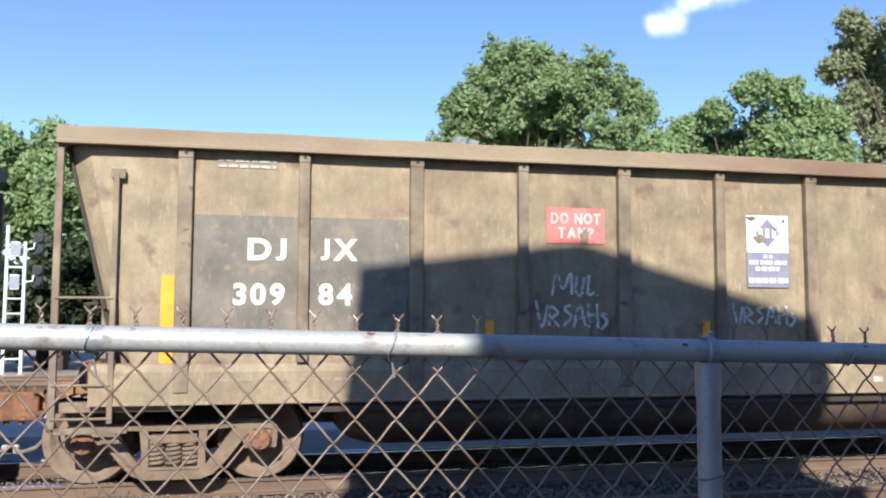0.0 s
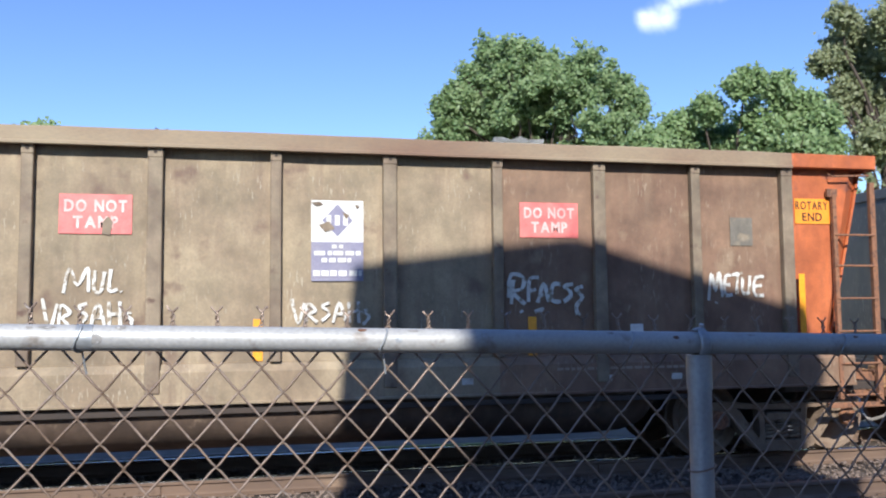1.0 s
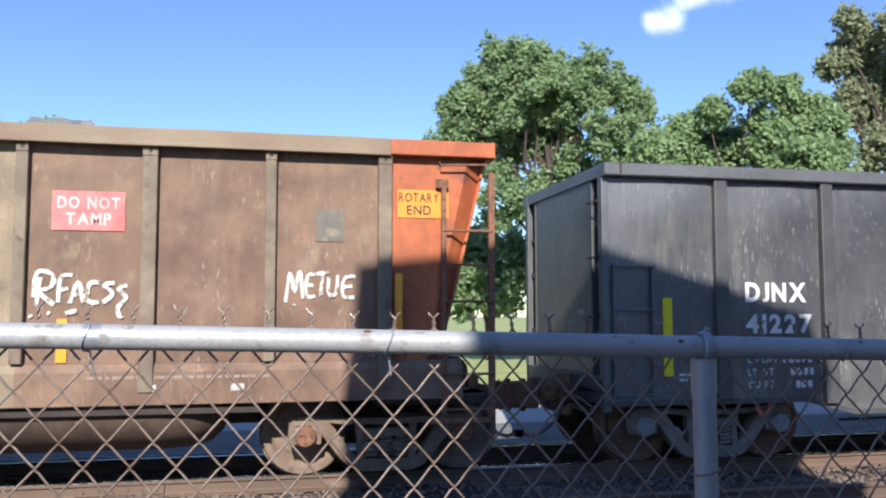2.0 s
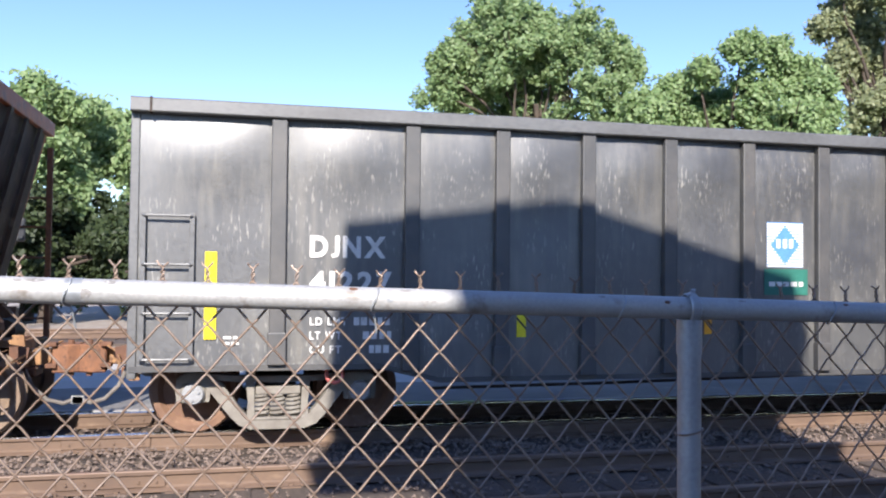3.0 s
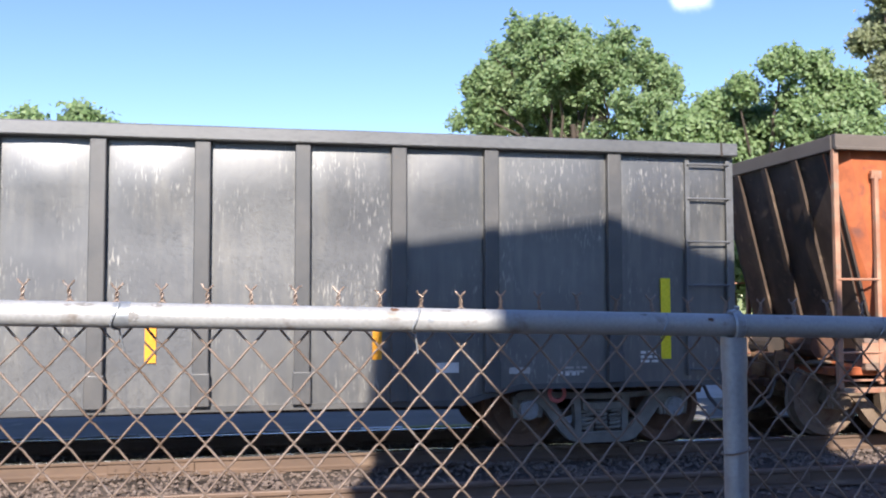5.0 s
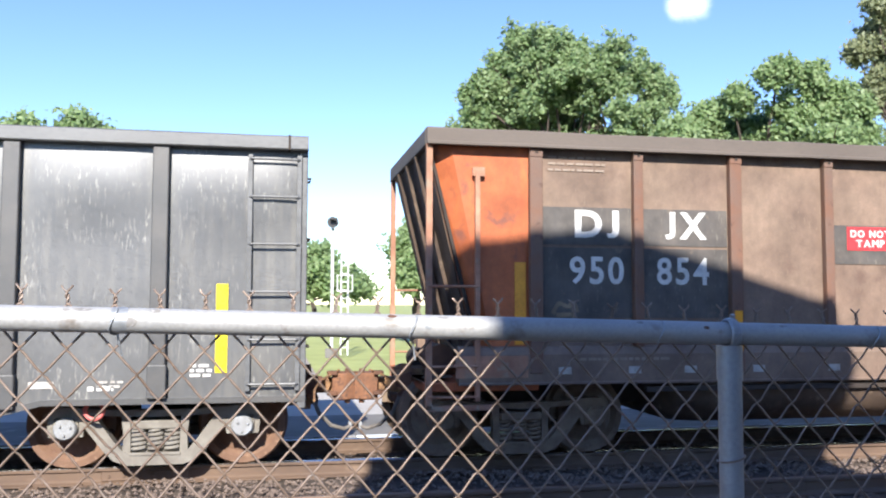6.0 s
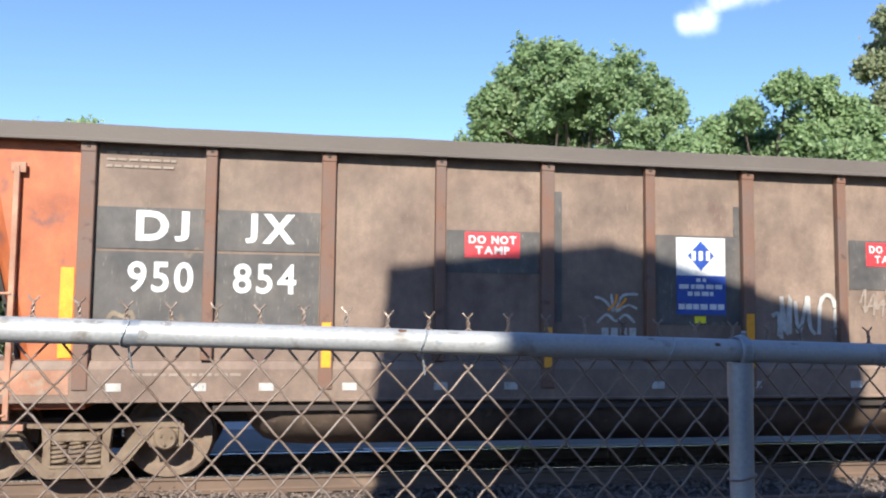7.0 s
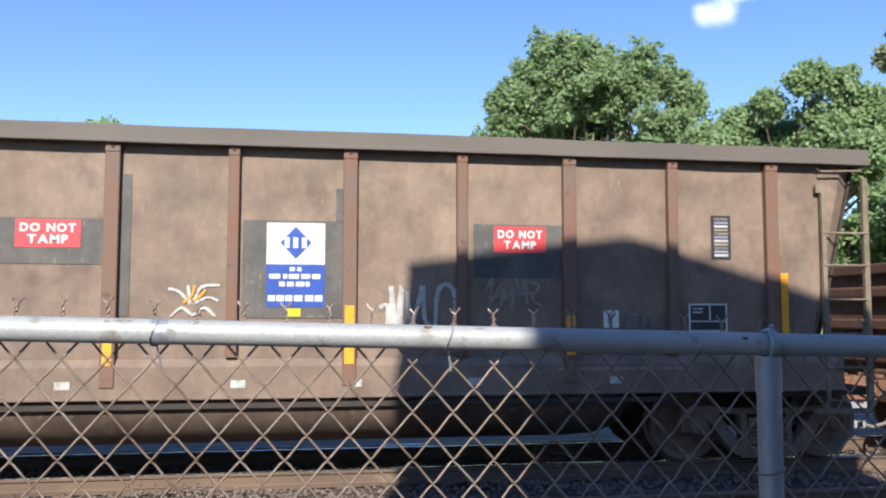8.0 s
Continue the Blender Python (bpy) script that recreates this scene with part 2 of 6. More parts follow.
M["yellow"] = material("yellow_reflector", (0.80, 0.35, 0.022), (0.72, 0.29, 0.02), 0.4, scale=8, grain=60)
M["sign_orange"] = material("orange_sign", (0.85, 0.30, 0.025), (0.78, 0.26, 0.02), 0.5, scale=6, grain=60)
M["lemon"] = material("lemon_reflector", (0.80, 0.68, 0.02), (0.75, 0.6, 0.02), 0.35, scale=8, grain=60)
M["red"] = material("red_sign", (0.62, 0.05, 0.055), (0.5, 0.045, 0.05), 0.45, scale=6, grain=60)
# pink puts the glare of overexposed letters into their colour
M["pink_letters"] = material("overexposed_letters", (0.78, 0.55, 0.5), (0.66, 0.3, 0.27), 0.6, scale=5, grain=60)
M["red_faded"] = material("faded_red_sign", (0.66, 0.19, 0.16), (0.58, 0.12, 0.11), 0.55, scale=6, grain=60)
M["blue"] = material("blue_sign", (0.03, 0.075, 0.33), (0.025, 0.06, 0.27), 0.4, scale=6, grain=60)
M["blue_faded"] = material("faded_blue_sign", (0.2, 0.19, 0.27), (0.25, 0.235, 0.29), 0.6, scale=6, grain=60)
M["blue_mid"] = material("bright_blue_sign", (0.10, 0.25, 0.52), (0.09, 0.22, 0.47), 0.4, scale=6, grain=60)
M["green"] = material("dark_green_sign", (0.035, 0.16, 0.12), (0.03, 0.135, 0.10), 0.4, scale=6, grain=60)
M["patch"] = material("dark_paint_patch", (0.074, 0.068, 0.063), (0.112, 0.097, 0.083), 0.7, scale=3, grain=50, third=(0.17, 0.13, 0.095), third_at=0.64, streak=0.25, pale=(0.2, 0.18, 0.15))
M["patch_grey"] = material("grey_paint_patch", (0.175, 0.155, 0.122), (0.135, 0.118, 0.093), 0.7, scale=2.2, grain=50, third=(0.235, 0.19, 0.13), third_at=0.58, streak=0.35, pale=(0.34, 0.3, 0.23))
M["lime"] = material("flaking_lime_paint", (0.34, 0.40, 0.12), (0.26, 0.30, 0.11), 0.8, scale=6, grain=50, third=(0.24, 0.235, 0.2), third_at=0.56)
M["mast"] = material("white_mast", (0.7, 0.72, 0.72), (0.6, 0.62, 0.62), 0.5, scale=4, grain=60)
M["scuff"] = material("grey_scuff", (0.19, 0.18, 0.17), (0.27, 0.26, 0.25), 0.7, scale=60, grain=200, third=(0.36, 0.355, 0.35), third_at=0.55)
M["signal"] = material("black_signal", (0.02, 0.02, 0.022), (0.03, 0.03, 0.03), 0.5, scale=4, grain=60)
M["spray"] = material("thin_white_spray", (0.66, 0.65, 0.6), (0.46, 0.43, 0.37), 0.75, scale=7, grain=60, third=(0.25, 0.2, 0.14), third_at=0.53)
M["brickwork"] = material("brown_wall", (0.16, 0.11, 0.08), (0.12, 0.085, 0.065), 0.9, scale=1, grain=20)
M["siding"] = material("painted_siding", (0.42, 0.4, 0.36), (0.36, 0.34, 0.3), 0.8, scale=2, grain=40)
M["roofing"] = material("grey_shingle", (0.10, 0.095, 0.09), (0.075, 0.07, 0.066), 0.9, scale=3, grain=40)


def leaf_material(name, base, second):
    m = bpy.data.materials.new(name)
    m.use_nodes = True
    n, l = m.node_tree.nodes, m.node_tree.links
    b = n["Principled BSDF"]
    b.inputs["Roughness"].default_value = 0.55
    g = n.new("ShaderNodeNewGeometry")
    x = n.new("ShaderNodeMixRGB")
    l.new(g.outputs["Random Per Island"], x.inputs[0])
    x.inputs[1].default_value, x.inputs[2].default_value = (*base, 1), (*second, 1)
    l.new(x.outputs[0], b.inputs["Base Color"])
    tr = n.new("ShaderNodeBsdfTranslucent")
    l.new(x.outputs[0], tr.inputs[0])
    ms = n.new("ShaderNodeMixShader")
    ms.inputs[0].default_value = 0.52
    l.new(b.outputs[0], ms.inputs[1])
    l.new(tr.outputs[0], ms.inputs[2])
    l.new(ms.outputs[0], n["Material Output"].inputs[0])
    return m


M["leaf"] = leaf_material("oak_leaf", (0.165, 0.26, 0.105), (0.345, 0.43, 0.215))
# dark copy of the leaf colours, standing for foliage in shade
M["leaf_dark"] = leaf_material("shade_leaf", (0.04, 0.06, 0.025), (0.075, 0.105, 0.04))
M["leaf_light"] = leaf_material("light_leaf", (0.185, 0.28, 0.11), (0.355, 0.45, 0.22))
M["leaf_olive"] = leaf_material("olive_leaf", (0.215, 0.25, 0.13), (0.38, 0.40, 0.23))


# ---- mesh helpers ----
def mesh_object(name, bm, mat, smooth=False):
    me = bpy.data.meshes.new(name)
    bmesh.ops.recalc_face_normals(bm, faces=bm.faces)
    bm.to_mesh(me)
    bm.free()
    if smooth:
        for p in me.polygons:
            p.use_smooth = True
        me.set_sharp_from_angle(angle=radians(38))
    me.materials.append(mat)
    return new(name, me)


def part(name, bm, mat, parent, label="", smooth=False):
    ob = mesh_object(name, bm, mat, smooth)
    ob.parent = parent
    if label:
        tagged(ob, label)
    return ob


def box(x0, x1, y0, y1, z0, z1, bevel=0.0, bm=None):
    bm = bm or bmesh.new()
    r = bmesh.ops.create_cube(bm, size=1.0)
    vs = r["verts"]
    for v in vs:
        v.co = Vector(((x0 + x1) / 2 + v.co.x * (x1 - x0), (y0 + y1) / 2 + v.co.y * (y1 - y0), (z0 + z1) / 2 + v.co.z * (z1 - z0)))
    if bevel:
        es = list({e for v in vs for e in v.link_edges})
        bmesh.ops.bevel(bm, geom=es, offset=bevel, segments=2, affect="EDGES", profile=0.5)
    return bm


def prism(outline, axis, lo, hi, bm=None):
    """Extrudes a closed outline along an axis. Outline in the other two axes, in their order."""
    bm = bm or bmesh.new()

    def at(p, d):
        c = list(p)
        c.insert("xyz".index(axis), d)
        return bm.verts.new(c)
    a = [at(p, lo) for p in outline]
    b = [at(p, hi) for p in outline]
    n = len(a)
    bm.faces.new(a[::-1])
    bm.faces.new(b)
    for i in range(n):
        bm.faces.new((a[i], a[(i + 1) % n], b[(i + 1) % n], b[i]))
    return bm


def tube(points, r, sides=8, bm=None):
    """A round bar along a path of points."""
    bm = bm or bmesh.new()
    pts = [Vector(p) for p in points]
    rings = []
    for i, p in enumerate(pts):
        d = (pts[min(i + 1, len(pts) - 1)] - pts[max(i - 1, 0)]).normalized()
        u = d.orthogonal().normalized() if abs(d.y) > 0.95 else d.cross(Vector((0, 1, 0))).normalized()
        v = d.cross(u)
        rings.append([bm.verts.new(p + r * (math.cos(k * 2 * math.pi / sides) * u + math.sin(k * 2 * math.pi / sides) * v)) for k in range(sides)])
    for a, b in zip(rings, rings[1:]):
        for k in range(sides):
            bm.faces.new((a[k], a[(k + 1) % sides], b[(k + 1) % sides], b[k]))
    bm.faces.new(rings[0][::-1])
    bm.faces.new(rings[-1])
    return bm


def disc(profile, sides=32, bm=None, centre=(0, 0, 0)):
    """A turned body about the y axis, from rows of radius and y."""
    bm = bm or bmesh.new()
    c = Vector(centre)
    rings = [[bm.verts.new(c + Vector((r * math.cos(k * 2 * math.pi / sides), y, r * math.sin(k * 2 * math.pi / sides)))) for k in range(sides)] for r, y in profile]
    for a, b in zip(rings, rings[1:]):
        for k in range(sides):
            bm.faces.new((a[k], a[(k + 1) % sides], b[(k + 1) % sides], b[k]))
    bm.faces.new(rings[0])
    bm.faces.new(rings[-1][::-1])
    return bm


def empty(name, m, label, category, group=""):
    ob = new(name)
    ob.empty_display_size = 0.3
    ob.matrix_basis = m
    return tagged(ob, label, category, group)


def glyph(ch, bold):
    """The outline mesh of one character, fitted to a unit box: corner points and faces."""
    cu = bpy.data.curves.new("glyph", "FONT")
    cu.body = ch
    cu.offset = bold
    cu.extrude = 0.002
    cu.resolution_u = 4
    tmp = bpy.data.objects.new("glyph", cu)
    scene.collection.objects.link(tmp)
    me = bpy.data.meshes.new_from_object(tmp.evaluated_get(bpy.context.evaluated_depsgraph_get()))
    bpy.data.objects.remove(tmp)
    pts = np.array([v.co for v in me.vertices])
    faces = [tuple(p.vertices) for p in me.polygons]
    bpy.data.meshes.remove(me)
    lo, hi = pts.min(0), pts.max(0)
    return (pts - lo) / np.maximum(hi - lo, 1e-6), faces, float(hi[0] - lo[0])


def lettering(name, text, x, z, height, y, mat, parent, width, bold=0.03, centre=False):
    """Flat painted capitals on one baseline, facing the near side, their lower left (or middle) at x, z."""
    cells = []
    for ch in text:
        cells.append((None, None, 0.30) if ch == " " else glyph(ch, bold))
    gap = 0.13
    total_w = sum(c[2] for c in cells) + gap * (len(cells) - 1)
    k = width / total_w
    at = x - width / 2 if centre else x
    for pts, fs, w in cells:
        if pts is not None:
            me = bpy.data.meshes.new(name)
            me.from_pydata([(at + p[0] * w * k, y - 0.0015 - p[2] * 0.002, z + p[1] * height) for p in pts], [], fs)
            me.materials.append(mat)
            new(name, me).parent = parent
        at += (w + gap) * k


def plate(name, x0, x1, z0, z1, y, mat, parent, label="", thick=0.003):
    return part(name, box(x0, x1, y - thick, y, z0, z1), mat, parent, label)


# ---- ground and tracks ----
TRACK_Y, RAIL_Z, NEAR_Y = 10.63, 0.19, 7.3


def sheet(name, x0, x1, y0, y1, z, mat, label, depth=0.3):
    ob = mesh_object(name, box(x0, x1, y0, y1, z - depth, z), mat)
    return tagged(ob, label, name.replace("_", " "), kind="structure")


ground = sheet("ground", -900, 900, -900, 1800, -0.16, M["grass"], "sunlit mown grass reaching the far trees", 0.5)
sheet("ballast", -60, 60, 4.6, 12.15, -0.015, M["ballast"], "brown crushed stone ballast under two tracks", 0.2)
# unseen ground, kept dark so little sunlight bounces onto the train
sheet("pavement", -60, 60, -60, 4.6, 0.0, M["tarmac"], "unseen near-side ground, made dark to cut bounced light", 0.25)
sheet("gravel_yard", -40.0, 1.2, 21.2, 58.0, -0.10, M["dirt"], "pale dirt and gravel yard beside the grass", 0.2)
sheet("road", -60, 60, 12.15, 15.4, -0.02, M["asphalt"], "grey paved strip beyond the tracks", 0.2)
sheet("concrete_lot", -60, 60, 15.4, 21.2, -0.02, M["pale_lot"], "pale bleached concrete lot beyond the paved strip", 0.2)


def kerb():
    """A low kerb in lengths along the paved strip, a few of them painted, with weeds at its foot."""
    rnd = random.Random(8)
    line = empty("kerb", pose(0, 12.62, -0.02), "low worn concrete kerb beyond the train, partly painted", "kerb")
    line["kind"] = "structure"
    for k in range(-9, 16):
        x = 1.19 + k * 0.62
        paint = M["mast"] if k == 0 else (M["lime"] if 1 <= k <= 3 else M["kerb"])
        part("kerb_stone", box(x, x + 0.61, -0.07, 0.07, -0.05, 0.055 + rnd.uniform(-0.006, 0.006), 0.012), paint, line)


kerb()


def rail_profile(y):
    """Foot, web and head of one rail, in y and z."""
    half = [(-0.075, 0.005), (-0.075, 0.018), (-0.02, 0.035), (-0.009, 0.05), (-0.009, 0.135), (-0.035, 0.148), (-0.036, 0.178)]
    return [(y + a, b) for a, b in half] + [(y - a, b) for a, b in half[::-1]]


def railway(name, cy, head, label, lo=-45, hi=45, ties=130, fittings=True):
    track = empty(name, pose(0, cy, 0), label, "railway track")
    track["kind"] = "structure"
    for y in (-0.755, 0.755):
        r = part("rail", prism(rail_profile(y), "x", lo, hi), M["rail"], track)
        top = [(y - 0.036, 0.178), (y - 0.03, 0.187), (y, 0.19), (y + 0.03, 0.187), (y + 0.036, 0.178)]
        part("rail_head", prism(top, "x", lo, hi), head, r, "worn steel running surface")
        # joint bars with bolts
        for jx in (-7.2, -1.35, 4.6, 10.4) if fittings else ():
            jx += 0.3 if y > 0 else 0
            for s in (-1, 1):
                bm = box(jx - 0.45, jx + 0.45, y + s * 0.010, y + s * 0.032, 0.045, 0.14, 0.004)
                for k in range(6):
                    disc([(0.014, -0.012), (0.014, 0.012)], 8, bm, (jx - 0.375 + 0.15 * k, y + s * 0.036, 0.09))
                part("joint_bar", bm, M["rail"], r)
    tie_mesh = None
    rnd = random.Random(cy)
    for i in range(ties):
        x = -32 + i * 0.5
        if tie_mesh is None:
            ob = part("tie", box(-0.115, 0.115, -1.3, 1.3, -0.17, 0.004, 0.008), M["tie"], track)
            tie_mesh = ob.data
        else:
            ob = new("tie", tie_mesh)
            ob.parent = track
        ob.matrix_basis = pose(x + rnd.uniform(-0.03, 0.03), rnd.uniform(-0.05, 0.05), rnd.uniform(-0.012, 0.006), 0, rnd.uniform(-1.5, 1.5), rnd.uniform(-1, 1))
        if fittings and -12 < x < 14:
            for y in (-0.755, 0.755):
                bm = box(x - 0.09, x + 0.09, y - 0.15, y + 0.15, 0.0, 0.014, 0.003)
                for s in (-1, 1):
                    box(x - 0.02, x + 0.02, y + s * 0.075 - 0.015, y + s * 0.075 + 0.03 * s, 0.012, 0.034, 0.003, bm)
                part("tie_plate", bm, M["rail"], track)
    return track


railway("railway_track", TRACK_Y, M["rail_head"], "railway track with polished rails under the moving train")
railway("railway_track", NEAR_Y, M["rail_dull"], "railway track with rusty rails in front of the train")

sheet("far_ballast", -60, -1.2, 24.6, 29.6, -0.02, M["ballast"], "brown ballast under a far disused track", 0.2)
railway("railway_track", 27.0, M["rail_dull"], "far rusty railway track behind the train", -45, -1.4, 60, False)


def ballast_stones():
    rs = np.random.RandomState(5)
    verts, faces = [], []
    base = np.array([(1, 0, 0), (-1, 0, 0), (0, 1, 0), (0, -1, 0), (0, 0, 1), (0, 0, -1)], float)
    tri = [(0, 2, 4), (2, 1, 4), (1, 3, 4), (3, 0, 4), (2, 0, 5), (1, 2, 5), (3, 1, 5), (0, 3, 5)]
    n = 24000
    for i in range(n):
        x, y = rs.uniform(-11, 15), rs.choice([rs.uniform(5.4, 9.75), rs.uniform(8.05, 9.8), rs.uniform(9.9, 12.1)])
        if any(abs(y - c - s) < 0.09 for c in (TRACK_Y, NEAR_Y) for s in (-0.755, 0.755)):
            continue
        s = rs.uniform(0.014, 0.036)
        b = base * rs.uniform(0.6, 1.2, (6, 1)) * s
        a = rs.uniform(0, 6.3)
        c, d = math.cos(a), math.sin(a)
        b = b @ np.array([(c, d, 0), (-d, c, 0), (0, 0, 0.8)])
        k = len(verts)
        hump = 0.03 * math.sin(x * 2.1 + y * 3) + (0.03 if 8.3 < y < 9.7 else 0)
        verts.extend((b + (x, y, rs.uniform(-0.02, 0.012) + max(hump, 0))).tolist())
        faces.extend((p + k, q + k, r + k) for p, q, r in tri)
    me = bpy.data.meshes.new("ballast_stones")
    me.from_pydata(verts, [], faces)
    me.materials.append(M["stone"])
    tagged(new("ballast_stones", me), "loose grey-brown crushed stones between the ties", "ballast", kind="stuff")


ballast_stones()


# ---- the building that shades the fence, behind the viewer ----
def shade_building():
    yb, depth = -2.6, 1.0
    drop = SUN_E * (9.142 - yb)
    shift = SUN_A * (9.142 - yb)
    lean = 0.096

    def back(x, z):
        return x - shift, z + CZ + drop
    top = [back(1.08, 0.60), back(3.62, 0.93), back(6.56, 0.07)]
    (lx, lz), (px, pz), (rx, rz) = top
    house = empty("building", pose(0, 0, 0), "tall pale building with a low gable roof beside the fence", "building")
    house["kind"] = "structure"
    t = 0.2
    # the unseen upper part steps out to fit shadow edges on fence and cars
    jut = (lx - lean * (lz - 7.3), 7.3)
    outline = [(-0.43, 0), (rx - lean * rz, 0), (rx, rz - 0.15), (px, pz - 0.15), (lx, lz - 0.15), jut, (-0.54, 7.3), (-0.52, 4.6)]
    part("wall", prism(outline, "y", yb - t, yb), M["siding"], house)
    part("wall", prism(outline, "y", yb - depth, yb - depth + t), M["siding"], house)
    for a, b, t1 in ((outline[0], outline[7], t), (outline[7], outline[6], t), (outline[5], outline[4], t), (outline[1], outline[2], -t)):
        quad = [a, (a[0] + t1, a[1]), (b[0] + t1, b[1]), b]
        part("wall", prism(quad, "y", yb - depth + t, yb - t), M["siding"], house)
    part("jetty_floor", box(jut[0], -0.36, yb - depth + t, yb - t, 7.3, 7.45), M["siding"], house)
    for a, b in ((top[0], top[1]), (top[1], top[2])):
        part("roof", prism([(a[0], a[1] - 0.15), (b[0], b[1] - 0.15), b, a], "y", yb - depth - 0.1, yb + 0.002), M["roofing"], house)
    for cx in (0.6, 2.4):
        for cz in (3.0, 6.0):
            w = part("window", box(cx - 0.45, cx + 0.45, yb - 0.02, yb + 0.03, cz - 0.6, cz + 0.6, 0.01), M["mast"], house)
            part("pane", box(cx - 0.37, cx + 0.37, yb + 0.03, yb + 0.035, cz - 0.52, cz + 0.52), M["signal"], w)


shade_building()

# unseen walls, added to cut skylight and darken what the cars reflect
back = mesh_object("wall_south", box(-70, 70, -14.3, -14.0, -0.16, 4.0), M["brickwork"])
tagged(back, "long plain brown wall, unseen, added to block low skylight", "wall", kind="structure")
tall = mesh_object("wall_east", box(12.0, 70, -9.2, -8.9, -0.16, 9.5), M["brickwork"])
tagged(tall, "tall plain dark brown wall, unseen, added to darken reflections", "wall", kind="structure")


# ---- chain-link fence ----
FENCE_Y = 1.5


def rail_z(x):
    """The height of the fence's top rail, which falls to the right."""
    return CZ - 0.036 - 0.0235 * (x + 0.1)


def chain_fence():
    fence = empty("chain_link_fence", pose(0, 0, 0), "galvanised chain-link fence with a pale top rail and rusting wire", "fence")
    R = 0.0212
    pts = [(x, FENCE_Y, rail_z(x)) for x in np.linspace(-4, 5, 40)]
    part("top_rail", tube(pts, R, 20), M["galv"], fence, "pale weathered steel tube", smooth=True)
    # swaged joint and scuffs near the first tie
    for x in (-0.262, 1.7):
        part("rail_sleeve", tube([(x - 0.004, FENCE_Y, rail_z(x - 0.004)), (x + 0.01, FENCE_Y, rail_z(x + 0.01)), (x + 0.022, FENCE_Y, rail_z(x + 0.022))], R + 0.0008, 20), M["galv_post"], fence, smooth=True)
    rnd = random.Random(17)
    marks = [(-0.235, 0.022, -0.5, 0.35, "signal"), (-0.235, 0.020, -1.1, -0.7, "signal"), (-0.31, 0.03, 0.75, 1.1, "signal"), (-0.335, 0.012, 0.7, 1.0, "signal"), (-0.197, 0.018, 0.7, 1.25, "signal"), (0.199, 0.016, 0.75, 1.2, "rust"), (0.29, 0.02, 0.8, 1.05, "signal"),
             (0.262, 0.014, -0.2, 0.5, "galv_post"), (0.66, 0.014, 0.75, 1.1, "signal"), (0.79, 0.012, 0.3, 0.7, "rust"), (0.95, 0.016, 0.7, 1.0, "signal"), (-0.52, 0.02, 0.6, 1.0, "signal"), (1.18, 0.012, 0.6, 0.95, "rust")]
    for sx, sw, a0, a1, sm in marks:
        bm = bmesh.new()
        grid = []
        for i in range(7):
            q = i / 6
            edge = math.sin(math.pi * q) ** 0.5
            mid, half = (a0 + a1) / 2, (a1 - a0) / 2 * max(edge, 0.25) * rnd.uniform(0.75, 1.1)
            x = sx + sw * (q - 0.5)
            grid.append([bm.verts.new((x, FENCE_Y - (R + 0.0005) * math.cos(mid + half * (j / 2 - 1)), rail_z(x) + (R + 0.0005) * math.sin(mid + half * (j / 2 - 1)))) for j in range(5)])
        for i in range(6):
            for j in range(4):
                bm.faces.new((grid[i][j], grid[i + 1][j], grid[i + 1][j + 1], grid[i][j + 1]))
        part("scuff", bm, M["scuff"] if sm == "signal" else M[sm], fence, "dark scuffed spot on the rail")
    for px in (-2.2, 0.848, 3.9):
        z1 = rail_z(px) - 0.026
        post = part("post", tube([(px, FENCE_Y + 0.004, -0.05), (px, FENCE_Y + 0.004, z1 - 0.05)], 0.0222, 20), M["galv_post"], fence, "grey steel line post", smooth=True)
        cap = tube([(px, FENCE_Y + 0.004, z1 - 0.062), (px, FENCE_Y + 0.004, z1 - 0.03), (px, FENCE_Y + 0.004, z1 + 0.0035)], 0.0242, 20)
        part("post_cap", cap, M["galv_post"], post, "loop cap over the post", smooth=True)
        ring = [(px, FENCE_Y + 0.026 * math.cos(a), rail_z(px) + 0.026 * math.sin(a)) for a in np.linspace(0, 2 * math.pi, 21)]
        bm = tube(ring, 0.0045, 8)
        for v in bm.verts:
            v.co.x = px + (v.co.x - px) * 2.4
        tube([(px + 0.004, FENCE_Y, rail_z(px) + 0.02), (px + 0.004, FENCE_Y - 0.004, rail_z(px) + 0.036)], 0.005, 8, bm)
        part("cap_loop", bm, M["galv_post"], post)
        for tz in (0.235, 0.62, 1.0):
            zc = rail_z(px) - tz
            loop = [(px + 0.0252 * math.sin(a), FENCE_Y + 0.004 - 0.0252 * math.cos(a), zc + 0.006 * math.sin(a)) for a in np.linspace(-2.2, 2.2, 15)]
            part("tie_wire", tube(loop, 0.0018, 6), M["wire"], post)
    for tx in (-0.262, -1.4, 0.236, 0.70, 1.15, 1.6, 2.4):
        rnd = random.Random(tx)
        loop = [(tx + 0.006 * math.sin(a * 2) + rnd.uniform(-0.001, 0.001), FENCE_Y + 0.0235 * math.sin(a), rail_z(tx) - 0.0235 * math.cos(a)) for a in np.linspace(-2.6, 2.6, 22)]
        tail = [(tx + 0.004, FENCE_Y + 0.012, rail_z(tx) - 0.03), (tx + 0.009, FENCE_Y + 0.02, rail_z(tx) - 0.06)]
        part("tie_wire", tube(loop + (tail if tx in (-0.262, 0.236) else []), 0.0017, 6), M["galv_post"], fence)

    # woven wires: each runs up and down in a strip half a mesh wide, and is hooked to its neighbours
    W, H, wy = 0.0740, 0.0835, FENCE_Y + 0.026
    x_node = 0.2510
    bm_verts, bm_faces = [], []

